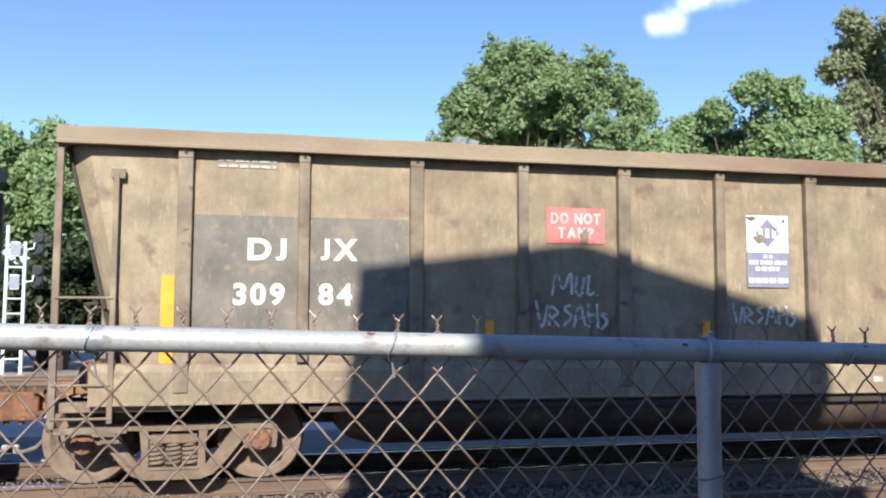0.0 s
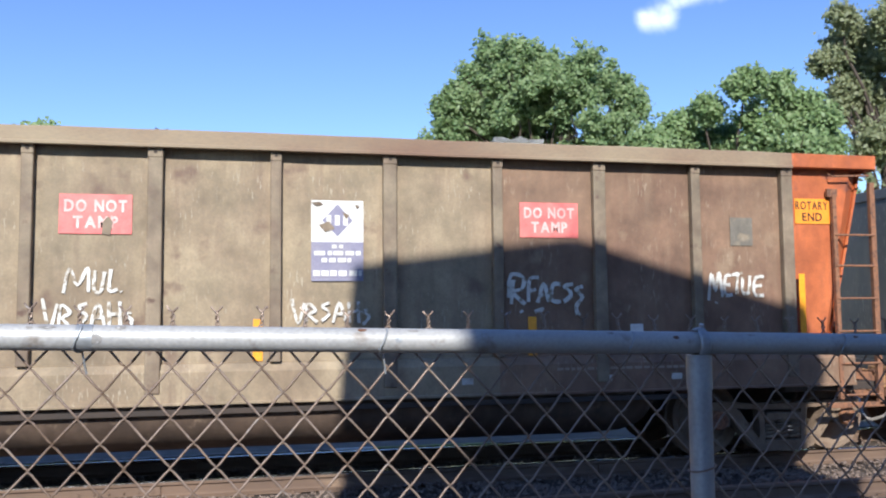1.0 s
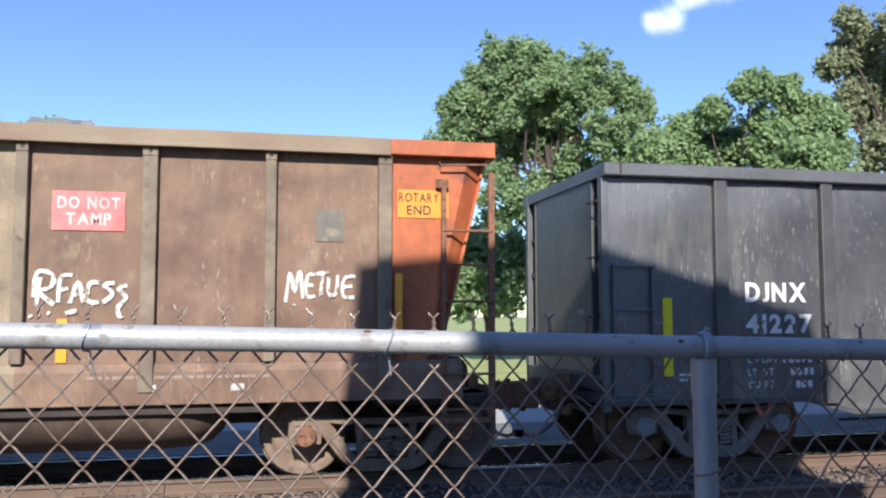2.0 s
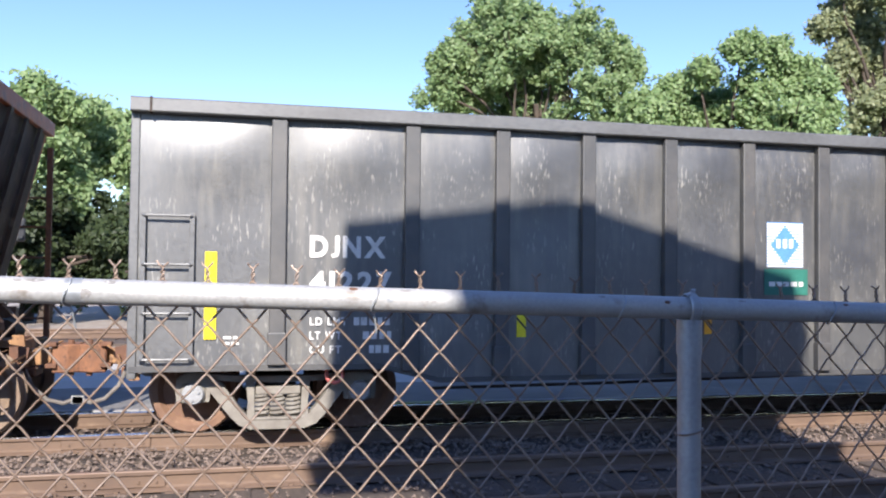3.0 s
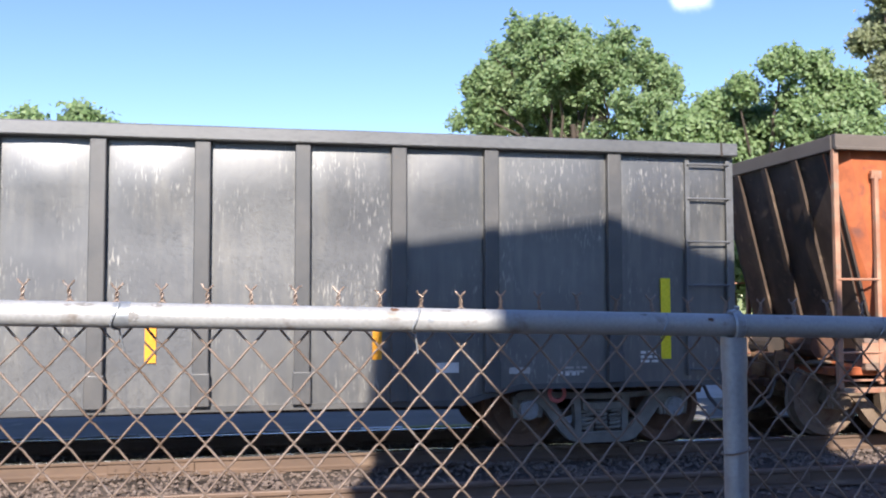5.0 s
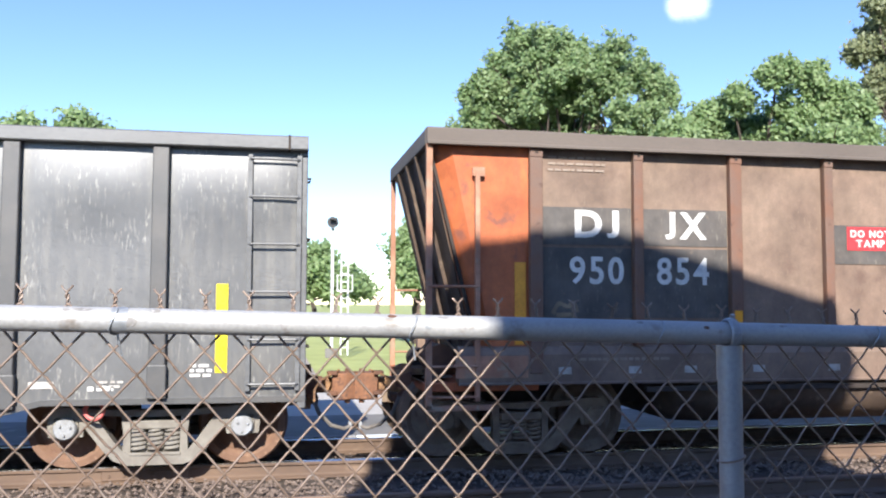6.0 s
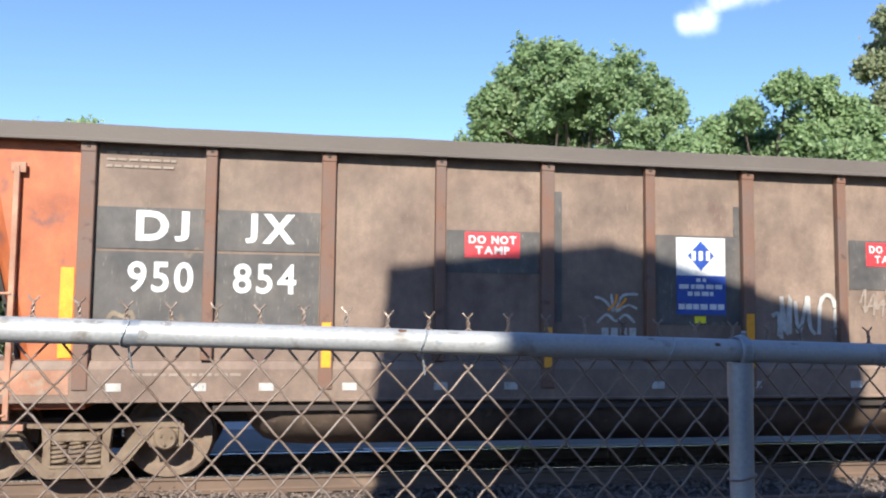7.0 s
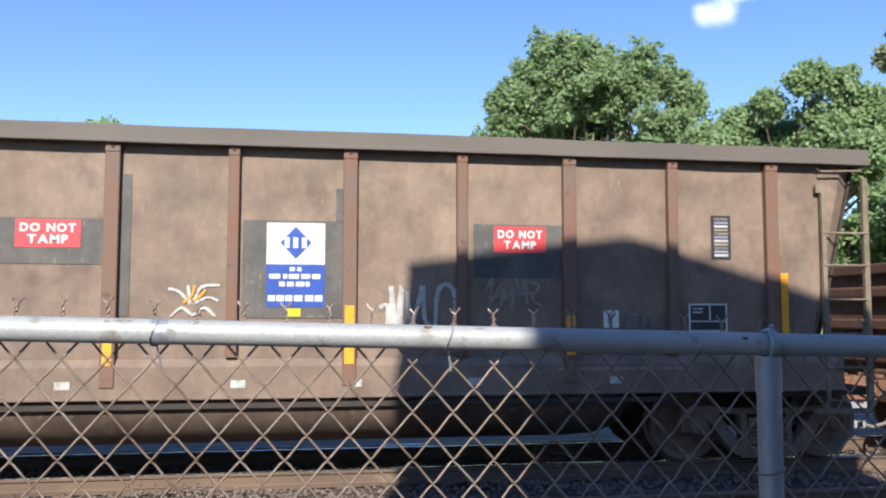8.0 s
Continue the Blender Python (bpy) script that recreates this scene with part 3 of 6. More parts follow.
    def strand(points, r):
        sides = 6
        P = [Vector(p) for p in points]
        k0 = len(bm_verts)
        for i, p in enumerate(P):
            d = (P[min(i + 1, len(P) - 1)] - P[max(i - 1, 0)]).normalized()
            u = d.cross(Vector((0, 1, 0.01))).normalized()
            v = d.cross(u)
            for k in range(sides):
                bm_verts.append(p + r * (math.cos(k * 2 * math.pi / sides) * u + math.sin(k * 2 * math.pi / sides) * v))
        for i in range(len(P) - 1):
            for k in range(sides):
                a = k0 + i * sides
                bm_faces.append((a + k, a + (k + 1) % sides, a + sides + (k + 1) % sides, a + sides + k))

    rnd = random.Random(3)
    i0 = int((-2.6 - x_node) / (W / 2))
    for i in range(i0, i0 + 160):
        xa, xb = x_node + i * W / 2, x_node + (i + 1) * W / 2
        ztop = rail_z((xa + xb) / 2) - 0.050 + H / 2
        pts = []
        n = 34
        for j in range(n):
            at_b = (j + i) % 2 == 0
            x = xb if at_b else xa
            z = ztop - j * H / 2
            s = 1 if at_b else -1
            wob = rnd.uniform(-0.0012, 0.0012)
            # the hook at each bend passes in front of and behind the neighbour
            pts.append((x - s * 0.006 + wob, wy - 0.0022, z + 0.0065))
            pts.append((x + s * 0.0012 + wob, wy, z))
            pts.append((x - s * 0.006 + wob, wy + 0.0022, z - 0.0065))
        strand(pts, 0.0021)
    me = bpy.data.meshes.new("wire_mesh")
    me.from_pydata(bm_verts, [], bm_faces)
    for p in me.polygons:
        p.use_smooth = True
    me.materials.append(M["wire"])
    wm = new("wire_mesh", me)
    wm.parent = fence
    tagged(wm, "rusting diamond wire mesh", kind="stuff")

    # twisted barbs over the rail
    for i in range(-40, 60):
        x = x_node + i * W
        z = rail_z(x) + 0.026
        lean_x = rnd.uniform(-0.004, 0.004)
        high = rnd.uniform(0.013, 0.019)
        bm = bmesh.new()
        for s in (0, math.pi):
            d = 1 if s else -1
            path = [(x + d * W * 0.46, wy - 0.002 * d, z - 0.034), (x + d * 0.004, wy, z - 0.004)]
            for q in np.linspace(0, 1, 7):
                a = s + q * 1.7 * math.pi
                path.append((x + lean_x * q + 0.0023 * math.cos(a), wy + 0.0023 * math.sin(a), z + high * q))
            path.append((x + lean_x + d * 0.006, wy + rnd.uniform(-0.003, 0.003), z + high + rnd.uniform(0.005, 0.009)))
            path.append((x + lean_x + d * 0.0095, wy + rnd.uniform(-0.004, 0.004), z + high + rnd.uniform(0.010, 0.013)))
            tube(path, 0.0018, 6, bm)
        part("barb", bm, M["wire"], fence)
    return fence


chain_fence()


# ---- trees ----
def tree(name, x, y, height, lumps, leaf, label, leaves=30000, size=0.2, seed=1, trunk_r=0.3):
    """lumps: rows of sideways offset, depth offset, height and radius of the crown's masses."""
    root = empty(name, pose(x, y, -0.16), label, "tree")
    rs = np.random.RandomState(seed)
    rnd = random.Random(seed)
    top = Vector((0, 0, height * 0.72))
    bm = bmesh.new()

    def limb(a, b, r0, r1, steps=5):
        prev = None
        a, b = Vector(a), Vector(b)
        for i in range(steps + 1):
            q = i / steps
            p = a.lerp(b, q) + Vector((rnd.uniform(-1, 1), rnd.uniform(-1, 1), 0)) * 0.05 * (b - a).length * q * (1 - q) * 3
            r = r0 + (r1 - r0) * q
            d = (b - a).normalized()
            u = d.orthogonal().normalized()
            v = d.cross(u)
            ring = [bm.verts.new(p + r * (math.cos(k * math.pi / 4) * u + math.sin(k * math.pi / 4) * v)) for k in range(8)]
            if prev:
                for k in range(8):
                    bm.faces.new((prev[k], prev[(k + 1) % 8], ring[(k + 1) % 8], ring[k]))
            prev = ring
    limb((0, 0, 0), top, trunk_r, trunk_r * 0.35, 8)
    for lx, ly, lz, lr in lumps:
        start = top * rnd.uniform(0.45, 0.9)
        limb(start, (lx, ly, lz), trunk_r * 0.3, 0.03, 5)
        for _ in range(5):
            limb((lx * 0.8, ly * 0.8, lz - lr * 0.3), (lx + rnd.uniform(-1, 1) * lr * 0.8, ly + rnd.uniform(-1, 1) * lr * 0.8, lz + rnd.uniform(-0.5, 0.9) * lr), 0.05, 0.012, 3)
    part("trunk", bm, M["bark"], root)
    # each mass carries smaller ones, and these carry the leaves in tufts on their skins
    small = []
    masses = list(lumps)
    for i, a in enumerate(lumps):
        for b in lumps[i + 1:]:
            gap = math.dist(a[:3], b[:3])
            if gap < (a[3] + b[3]) * 1.35:
                masses.append(tuple((p + q) / 2 for p, q in zip(a[:3], b[:3])) + ((a[3] + b[3]) * 0.35,))
    for k, (lx, ly, lz, lr) in enumerate(masses):
        for _ in range(15 if k < len(lumps) else 5):
            d = Vector((rnd.gauss(0, 1), rnd.gauss(0, 1) - 0.3, rnd.gauss(0, 1) + 0.2)).normalized()
            q = lr * rnd.uniform(0.25, 1.12)
            r = lr * rnd.uniform(0.14, 0.33)
            cx, cy, cz = lx + d.x * q, ly + d.y * q, lz + d.z * q
            for _ in range(int(3 + r * r * 7)):
                e = Vector((rnd.gauss(0, 1), rnd.gauss(0, 1), rnd.gauss(0, 1) + 0.2)).normalized() * r * rnd.uniform(0.55, 1.0)
                small.append((cx + e.x * 0.85, cy + e.y * 0.85, cz + e.z * 1.2, rnd.uniform(1.0, 2.4) * size))
    S = np.array(small)
    w = S[:, 3] ** 2.0 * rs.uniform(0.05, 1.0, len(S)) ** 1.5
    w = w / w.sum()
    per = 10
    tufts = leaves // per
    which = rs.choice(len(S), tufts, p=w)
    L = S[which]
    d = rs.normal(size=(tufts, 3))
    d[:, 2] += 0.35
    d[:, 1] -= 0.2
    d /= np.linalg.norm(d, axis=1)[:, None]
    reach = np.where(rs.uniform(size=(tufts, 1)) < 0.16, rs.uniform(1.05, 1.75, (tufts, 1)), rs.uniform(0.45, 1.08, (tufts, 1)))
    c = L[:, :3] + d * reach * L[:, 3:4] * np.array([1, 1, 0.85])
    # each tuft is a short spray that points outwards and up
    axis = d * 0.8 + rs.normal(size=(tufts, 3)) * 0.35 + np.array([0, 0, 0.75])
    axis /= np.linalg.norm(axis, axis=1)[:, None]
    c = np.repeat(c, per, axis=0)
    dd = np.repeat(d, per, axis=0)
    n = len(c)
    along = rs.uniform(-1.2, 1.9, (n, 1)) * size
    c = c + np.repeat(axis, per, axis=0) * along + rs.normal(size=(n, 3)) * size * 0.62
    nor = dd * 0.22 + rs.normal(size=(n, 3)) * 0.62 + np.array([-0.12, -0.60, 0.50])
    nor /= np.linalg.norm(nor, axis=1)[:, None]
    u = np.cross(nor, rs.normal(size=(n, 3)) * 0.8 + np.repeat(np.cross(axis, d), per, axis=0))
    u /= np.linalg.norm(u, axis=1)[:, None]
    v = np.cross(nor, u)
    s = rs.uniform(0.5, 1.0, (n, 1)) * size
    a = c + u * s
    b = c + v * s * 0.55 + nor * s * 0.12
    e = c - u * s
    f = c - v * s * 0.55 + nor * s * 0.12
    verts = np.stack([a, b, e, f], 1).reshape(-1, 3)
    me = bpy.data.meshes.new("crown")
    me.vertices.add(len(verts))
    me.vertices.foreach_set("co", verts.ravel())
    me.loops.add(4 * n)
    me.loops.foreach_set("vertex_index", np.arange(4 * n))
    me.polygons.add(n)
    me.polygons.foreach_set("loop_start", np.arange(n) * 4)
    me.polygons.foreach_set("loop_total", np.full(n, 4))
    me.update(calc_edges=True)
    me.materials.append(leaf)
    ob = new("crown", me)
    ob.parent = root
    return root


def spot(az, dist):
    a = radians(az)
    return dist * math.sin(a), dist * math.cos(a)


def grow(az, dist, el, rows, leaf, label, leaves, size, seed):
    """rows: bearing, elevation and radius (degrees) of the crown's masses as seen from the eye."""
    x, y = spot(az, dist)
    rnd = random.Random(seed)
    lumps = []
    for la, le, lr in rows:
        dd = dist + rnd.uniform(-1.5, 1.5)
        px, py = spot(la, dd)
        lumps.append((px - x, py - y, dd * math.tan(radians(le)) + CZ + 0.16, dd * math.tan(radians(lr * 0.88))))
    return tree("tree", x, y, dist * math.tan(radians(el)) + CZ, lumps, leaf, label, leaves, size, seed)


grow(19.5, 34, 17, [(17.0, 13.3, 1.5), (18.2, 12.4, 1.6), (18.9, 13.4, 1.3), (13.3, 14.0, 1.0), (12.9, 12.0, 1.2), (16.4, 16.9, 1.35), (18.0, 17.0, 1.35), (19.7, 16.0, 1.5), (15.2, 14.6, 2.0), (13.8, 12.0, 1.7), (17.5, 14.6, 2.4), (20.5, 14.4, 2.3), (22.2, 15.2, 1.9), (24.6, 14.3, 1.8), (25.3, 12.3, 1.6), (22.5, 12.0, 2.4),
     (19, 11, 2.6), (15.5, 10.8, 2.4), (25.0, 9.5, 2.2), (21, 8, 2.6), (16.5, 7.5, 2.6)],
     M["leaf"], "tall leafy green shade tree behind the train", 100000, 0.125, 11)
grow(31.5, 33, 13, [(36.9, 11.2, 1.2), (37.4, 9.4, 1.5), (36.6, 8.0, 1.8), (30.0, 12.6, 1.1), (32.6, 14.0, 0.9), (34.4, 13.7, 0.9), (33.5, 11.4, 1.35), (31.0, 10.8, 1.3), (28.2, 10.6, 1.5), (35.6, 12.0, 1.25), (29.5, 9.0, 2.2), (33, 8.5, 2.4), (36, 9, 2.2)],
     M["leaf_light"], "leafy green tree standing in a row of trees", 56000, 0.135, 12)
grow(27.2, 32, 9, [(26.6, 10.6, 1.2), (28.0, 11.2, 1.1), (27, 8.8, 1.6), (28.5, 8.0, 1.6)],
     M["leaf_light"], "small light green tree between larger ones", 24000, 0.15, 13)
grow(40.5, 36, 17, [(38.4, 17.3, 0.5), (38.9, 16.6, 0.6), (38.2, 15.9, 0.5), (39.3, 15.6, 0.7), (37.9, 15.1, 0.35), (37.2, 14.9, 0.3), (38.7, 14.6, 0.45), (39.6, 14.3, 0.6), (38.4, 13.2, 0.6), (39.5, 13.0, 0.75), (38.0, 11.9, 0.8), (39.2, 11.6, 0.9),
     (40.6, 16.8, 0.7), (40.9, 15.6, 0.9), (40.4, 12.2, 0.9), (41.9, 17.8, 0.9), (42.2, 16.4, 1.1), (41.4, 14.2, 1.0), (43.0, 14.4, 1.4), (41.2, 10.5, 1.6), (45, 16, 2.2), (46, 12, 2.4), (39.4, 9.6, 1.6), (49, 15, 2.6)],
     M["leaf_olive"], "tall olive-green tree with a ragged crown", 46000, 0.14, 14)
grow(-12.5, 38, 11, [(-13.0, 8.8, 1.8), (-12.2, 10.2, 0.9), (-15.3, 9.6, 1.3), (-9.8, 9.2, 1.4), (-8.0, 8.7, 1.3), (-12, 7.2, 2.2), (-9, 6.6, 2.2), (-6.6, 6.8, 1.5), (-15, 7, 2.3), (-18, 8.6, 1.8), (-18, 6.2, 2.4), (-21, 8, 2.0), (-14, 5.2, 1.8), (-18, 5.0, 1.8), (-10, 5.0, 1.8)],
     M["leaf_light"], "light green tree beside the far end of the tracks", 84000, 0.18, 15)
# shade below the light tree is painted by darker leaf colours
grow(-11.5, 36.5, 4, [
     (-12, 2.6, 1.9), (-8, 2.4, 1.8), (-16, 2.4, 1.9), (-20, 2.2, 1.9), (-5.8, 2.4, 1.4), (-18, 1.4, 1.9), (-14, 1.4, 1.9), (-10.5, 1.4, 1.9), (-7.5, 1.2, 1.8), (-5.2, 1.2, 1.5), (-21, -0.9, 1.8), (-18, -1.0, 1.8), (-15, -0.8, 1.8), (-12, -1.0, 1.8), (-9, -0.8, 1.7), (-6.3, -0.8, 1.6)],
     M["leaf_dark"], "thicket under a light green tree, shade put into its dark leaves", 84000, 0.18, 25)
grow(-4.0, 46, 6, [(-5.2, 6.2, 1.5), (-3.6, 4.8, 1.3), (-6, 4, 1.6), (-3.0, 3.0, 1.5), (-1.5, 3.2, 1.1), (-5, 2, 1.6), (-1.2, 1.6, 1.2), (-5.4, -0.4, 1.4), (-3.4, -0.2, 1.5), (-1.4, 0.0, 1.3)],
     M["leaf"], "low dark green trees by the far tracks", 36000, 0.2, 16)
grow(2.5, 80, 3, [(0.5, 1.6, 1.2), (2.0, 2.1, 1.1), (3.2, 1.8, 1.0), (4.6, 1.4, 0.9), (5.6, 1.0, 0.7), (-0.5, 1.3, 1.0)],
     M["leaf"], "distant green trees near the horizon", 16000, 0.3, 17)
grow(1.8, 70, 2, [(-2.0, 1.2, 1.3), (-0.6, 1.0, 1.2), (0.8, 1.3, 1.2), (2.2, 1.1, 1.2), (3.5, 1.4, 1.1), (4.4, 1.0, 0.8), (-3.4, 1.4, 1.4), (-0.2, 2.3, 1.0), (1.6, 2.5, 1.0), (3.0, 2.7, 0.9)],
     M["leaf_light"], "dense green hedge at the far side of the grass", 22000, 0.26, 26)
grow(9.3, 46, 4, [(8.4, 3.2, 0.9), (9.2, 4.6, 1.0), (10.2, 3.6, 1.2), (8.9, 1.8, 1.2), (10.5, 1.8, 1.3)],
     M["leaf_light"], "slender young tree on the grass", 12000, 0.2, 18)

for az, dist, rows, seed in ((15.5, 42, ((13.2, 3.2, 1.9), (15.5, 4.2, 2.2), (17.8, 3.6, 2.1), (13.6, 1.0, 1.6), (16.2, 0.9, 1.7)), 21), (22.5, 40, ((20.4, 4.0, 2.2), (22.8, 4.6, 2.2), (25.0, 3.8, 2.0), (20.5, 1.1, 1.8), (23.6, 1.0, 1.9)), 22),
                             (29.5, 42, ((27.2, 4.2, 2.0), (29.2, 5.2, 2.0), (31.6, 4.6, 2.2), (27.4, 1.2, 1.8), (30.4, 1.1, 1.9)), 23), (37.0, 40, ((34.0, 4.6, 2.3), (36.6, 5.0, 2.2), (39.5, 4.6, 2.4), (34.6, 1.2, 2.0), (38.2, 1.1, 2.1), (42.5, 4.5, 2.6), (42, 1.2, 2.2)), 24)):
    grow(az, dist, 4, rows, M["leaf"] if seed % 2 else M["leaf_light"], "dense green undergrowth beneath the tall trees", 18000, 0.2, seed)


# ---- signal masts ----
def signal_mast(az, dist, height, head, label):
    x, y = spot(az, dist)
    m = empty("signal_mast", pose(x, y, -0.16, 0, 0, -az), label, "signal")
    part("base", box(-0.25, 0.25, -0.25, 0.25, 0, 0.35, 0.02), M["asphalt"], m, "concrete footing")
    part("pole", tube([(0, 0, 0.3), (0, 0, height)], 0.06, 12), M["mast"], m)
    lad = part("ladder", tube([(0.35, -0.1, 0.1), (0.35, -0.1, height * 0.78)], 0.03, 8, tube([(0.62, -0.1, 0.1), (0.62, -0.1, height * 0.78)], 0.03, 8)), M["mast"], m)
    for k in range(int(height * 0.78 / 0.32)):
        z = 0.4 + k * 0.32
        part("rung", tube([(0.35, -0.1, z), (0.62, -0.1, z)], 0.022, 6), M["mast"], lad)
    part("cage", tube([(0.2, -0.35, height * 0.5), (0.78, -0.35, height * 0.5), (0.78, -0.35, height * 0.62), (0.2, -0.35, height * 0.62), (0.2, -0.35, height * 0.5)], 0.03, 6), M["mast"], m)
    for hx, hz in head:
        h = part("signal_head", disc([(0.02, 0.12), (0.19, 0.12), (0.22, 0.06), (0.22, -0.02), (0.02, -0.02)], 20, None, (hx, -0.2, hz)), M["signal"], m, "black round signal head")
        part("hood", box(hx - 0.12, hx + 0.12, -0.5, -0.22, hz + 0.08, hz + 0.13, 0.01), M["signal"], h)
    return m


signal_mast(3.7, 34, 5.2, [(0, 5.3)], "white signal mast with a ladder and black head")


def twin_mast(az, dist, label):
    x, y = spot(az, dist)
    m = empty("signal_mast", pose(x, y, -0.16, 0, 0, -az), label, "signal")
    for px, top in ((-0.27, 5.15), (0.27, 4.62)):
        part("pole", tube([(px, 0, 0), (px, 0, top)], 0.058, 10), M["mast"], m)
        part("base", box(px - 0.14, px + 0.14, -0.14, 0.14, 0, 0.2, 0.02), M["kerb"], m, "concrete footing")
    for z in (0.7, 1.2, 1.7, 2.2, 2.7, 3.2, 3.75, 4.15, 4.5):
        part("crossbar", tube([(-0.27, 0, z), (0.27, 0, z)], 0.03, 8), M["mast"], m)
    for z in (3.0, 4.1):
        b = part("relay_box", box(-0.17, 0.12, -0.2, 0.05, z, z + 0.5, 0.02), M["mast"], m, "pale grey equipment box")
        part("lid", box(-0.18, 0.13, -0.22, -0.2, z + 0.05, z + 0.45, 0.01), M["galv_post"], b)
        part("bracket", tube([(0.27, 0, z + 0.25), (0.52, 0, z + 0.3), (0.55, 0, z + 0.5)], 0.03, 8), M["mast"], m)
        h = part("signal_back", box(0.5, 0.86, 0.1, 0.22, z + 0.05, z + 0.85, 0.06), M["signal"], m, "black signal backplate")
        for dz in (0.25, 0.62):
            part("hood", tube([(0.68, 0.0, z + dz), (0.68, 0.1, z + dz)], 0.1, 14), M["signal"], h)
    return m


twin_mast(-14.15, 32, "white twin-post signal mast with boxes and black backplates")


# ---- freight cars ----
HW = 1.488         # half the width over the ribs
PW = 1.40          # half the width over the side sheets
WHEEL_R = 0.46


def truck(car, cx, frame_mat, cap_mat, wheel_mat):
    """A two-axle truck at cx on the car: side frames, bolster springs, wheelsets with journal caps."""
    bog = new("truck")
    bog.parent = car
    bog.matrix_basis = pose(cx, 0, 0)
    tagged(bog, "two-axle cast steel truck")
    wheels = []
    for ax in (-0.889, 0.889):
        bm = tube([(0, -1.0, 0), (0, 1.0, 0)], 0.085, 12)
        for s in (-1, 1):
            y = s * 0.755
            prof = [(0.10, y - s * 0.0), (0.11, y + s * 0.07), (0.16, y + s * 0.045), (0.33, y + s * 0.015), (0.385, y + s * 0.065), (0.452, y + s * 0.065), (WHEEL_R, y + s * 0.02), (WHEEL_R + 0.002, y - s * 0.05), (WHEEL_R + 0.028, y - s * 0.062), (WHEEL_R + 0.026, y - s * 0.08), (0.38, y - s * 0.085), (0.33, y - s * 0.05), (0.16, y - s * 0.05), (0.10, y - s * 0.07)]
            disc(prof, 36, bm)
        me_ob = part("wheelset", bm, wheel_mat, bog, "rusty steel wheels on an axle", smooth=False)
        me_ob.matrix_basis = pose(ax, 0, WHEEL_R)
        wheels.append(me_ob)
    for s in (-1, 1):
        yo = s * 1.04
        # cast arms sweep from the pedestals down to the spring seat; a thin chord runs over them
        bm = bmesh.new()
        ya, yb = yo - 0.075, yo + 0.075

        def bar(path, y0, y1):
            """A flat casting along a path of x, z and half width."""
            left, right = [], []
            for i, (px, pz, hw) in enumerate(path):
                d = Vector((path[min(i + 1, len(path) - 1)][0] - path[max(i - 1, 0)][0], path[min(i + 1, len(path) - 1)][1] - path[max(i - 1, 0)][1])).normalized()
                left.append((px - d.y * hw, pz + d.x * hw))
                right.append((px + d.y * hw, pz - d.x * hw))
            rows = [[bm.verts.new((p[0], y, p[1])) for p in side] for y in (y0, y1) for side in (left, right)]
            n = len(path)
            for i in range(n - 1):
                for g, h in ((0, 1), (3, 2), (2, 0), (1, 3)):
                    bm.faces.new((rows[g][i], rows[g][i + 1], rows[h][i + 1], rows[h][i]))
            for i in (0, n - 1):
                bm.faces.new((rows[0][i], rows[1][i], rows[3][i], rows[2][i]))
        for q in (-1, 1):
            bar([(q * 1.03, 0.60, 0.035), (q * 0.96, 0.625, 0.05), (q * 0.82, 0.625, 0.055), (q * 0.73, 0.59, 0.07), (q * 0.64, 0.50, 0.075), (q * 0.55, 0.38, 0.072), (q * 0.46, 0.26, 0.07), (q * 0.37, 0.165, 0.066), (q * 0.27, 0.125, 0.06), (q * 0.12, 0.115, 0.05), (0.0, 0.115, 0.05)], ya, yb)
            bar([(q * 1.035, 0.61, 0.03), (q * 1.04, 0.48, 0.032), (q * 1.03, 0.37, 0.028)], ya + 0.02, yb - 0.015)
            bar([(q * 0.755, 0.60, 0.035), (q * 0.75, 0.46, 0.04), (q * 0.755, 0.37, 0.03)], ya + 0.02, yb - 0.015)
            bar([(q * 0.29, 0.13, 0.045), (q * 0.285, 0.36, 0.035), (q * 0.30, 0.58, 0.045)], ya + 0.012, yb - 0.012)
        bar([(-0.80, 0.645, 0.03), (-0.45, 0.61, 0.032), (0.0, 0.60, 0.035), (0.45, 0.61, 0.032), (0.80, 0.645, 0.03)], ya + 0.005, yb - 0.005)
        box(-0.26, 0.26, ya - 0.012, yb + 0.022, 0.165, 0.195, 0.008, bm)
        part("side_frame", bm, frame_mat, bog)
        bm = bmesh.new()
        for k, sx in enumerate((-0.17, 0.0, 0.17)):
            pts = [(sx + 0.07 * math.cos(a), yo + s * 0.012 + 0.066 * math.sin(a), 0.205 + 0.235 * a / (2 * math.pi * 5)) for a in np.linspace(0, 2 * math.pi * 5, 61)]
            tube(pts, 0.019, 6, bm)
        part("spring_nest", bm, frame_mat, bog, "stack of coil springs")
        part("bolster_end", box(-0.24, 0.24, yo - 0.1, yo + 0.085, 0.44, 0.53, 0.015), frame_mat, bog)
        for ax in (-0.889, 0.889):
            ad = part("bearing_adapter", box(ax - 0.13, ax + 0.13, yo - 0.08, yo + 0.08, 0.36, 0.565, 0.03), frame_mat if cap_mat is not M["bearing"] else M["truck_grey"], bog)
            cap = disc([(0.03, s * 0.02), (0.10, s * 0.02), (0.115, s * 0.0), (0.115, -s * 0.16), (0.03, -s * 0.16)], 20, None, (ax, yo + s * 0.11, WHEEL_R))
            for k in range(3):
                a = k * 2.094 + 0.4
                disc([(0.016, s * 0.016), (0.016, -s * 0.01)], 6, cap, (ax + 0.06 * math.cos(a), yo + s * 0.135, WHEEL_R + 0.06 * math.sin(a)))
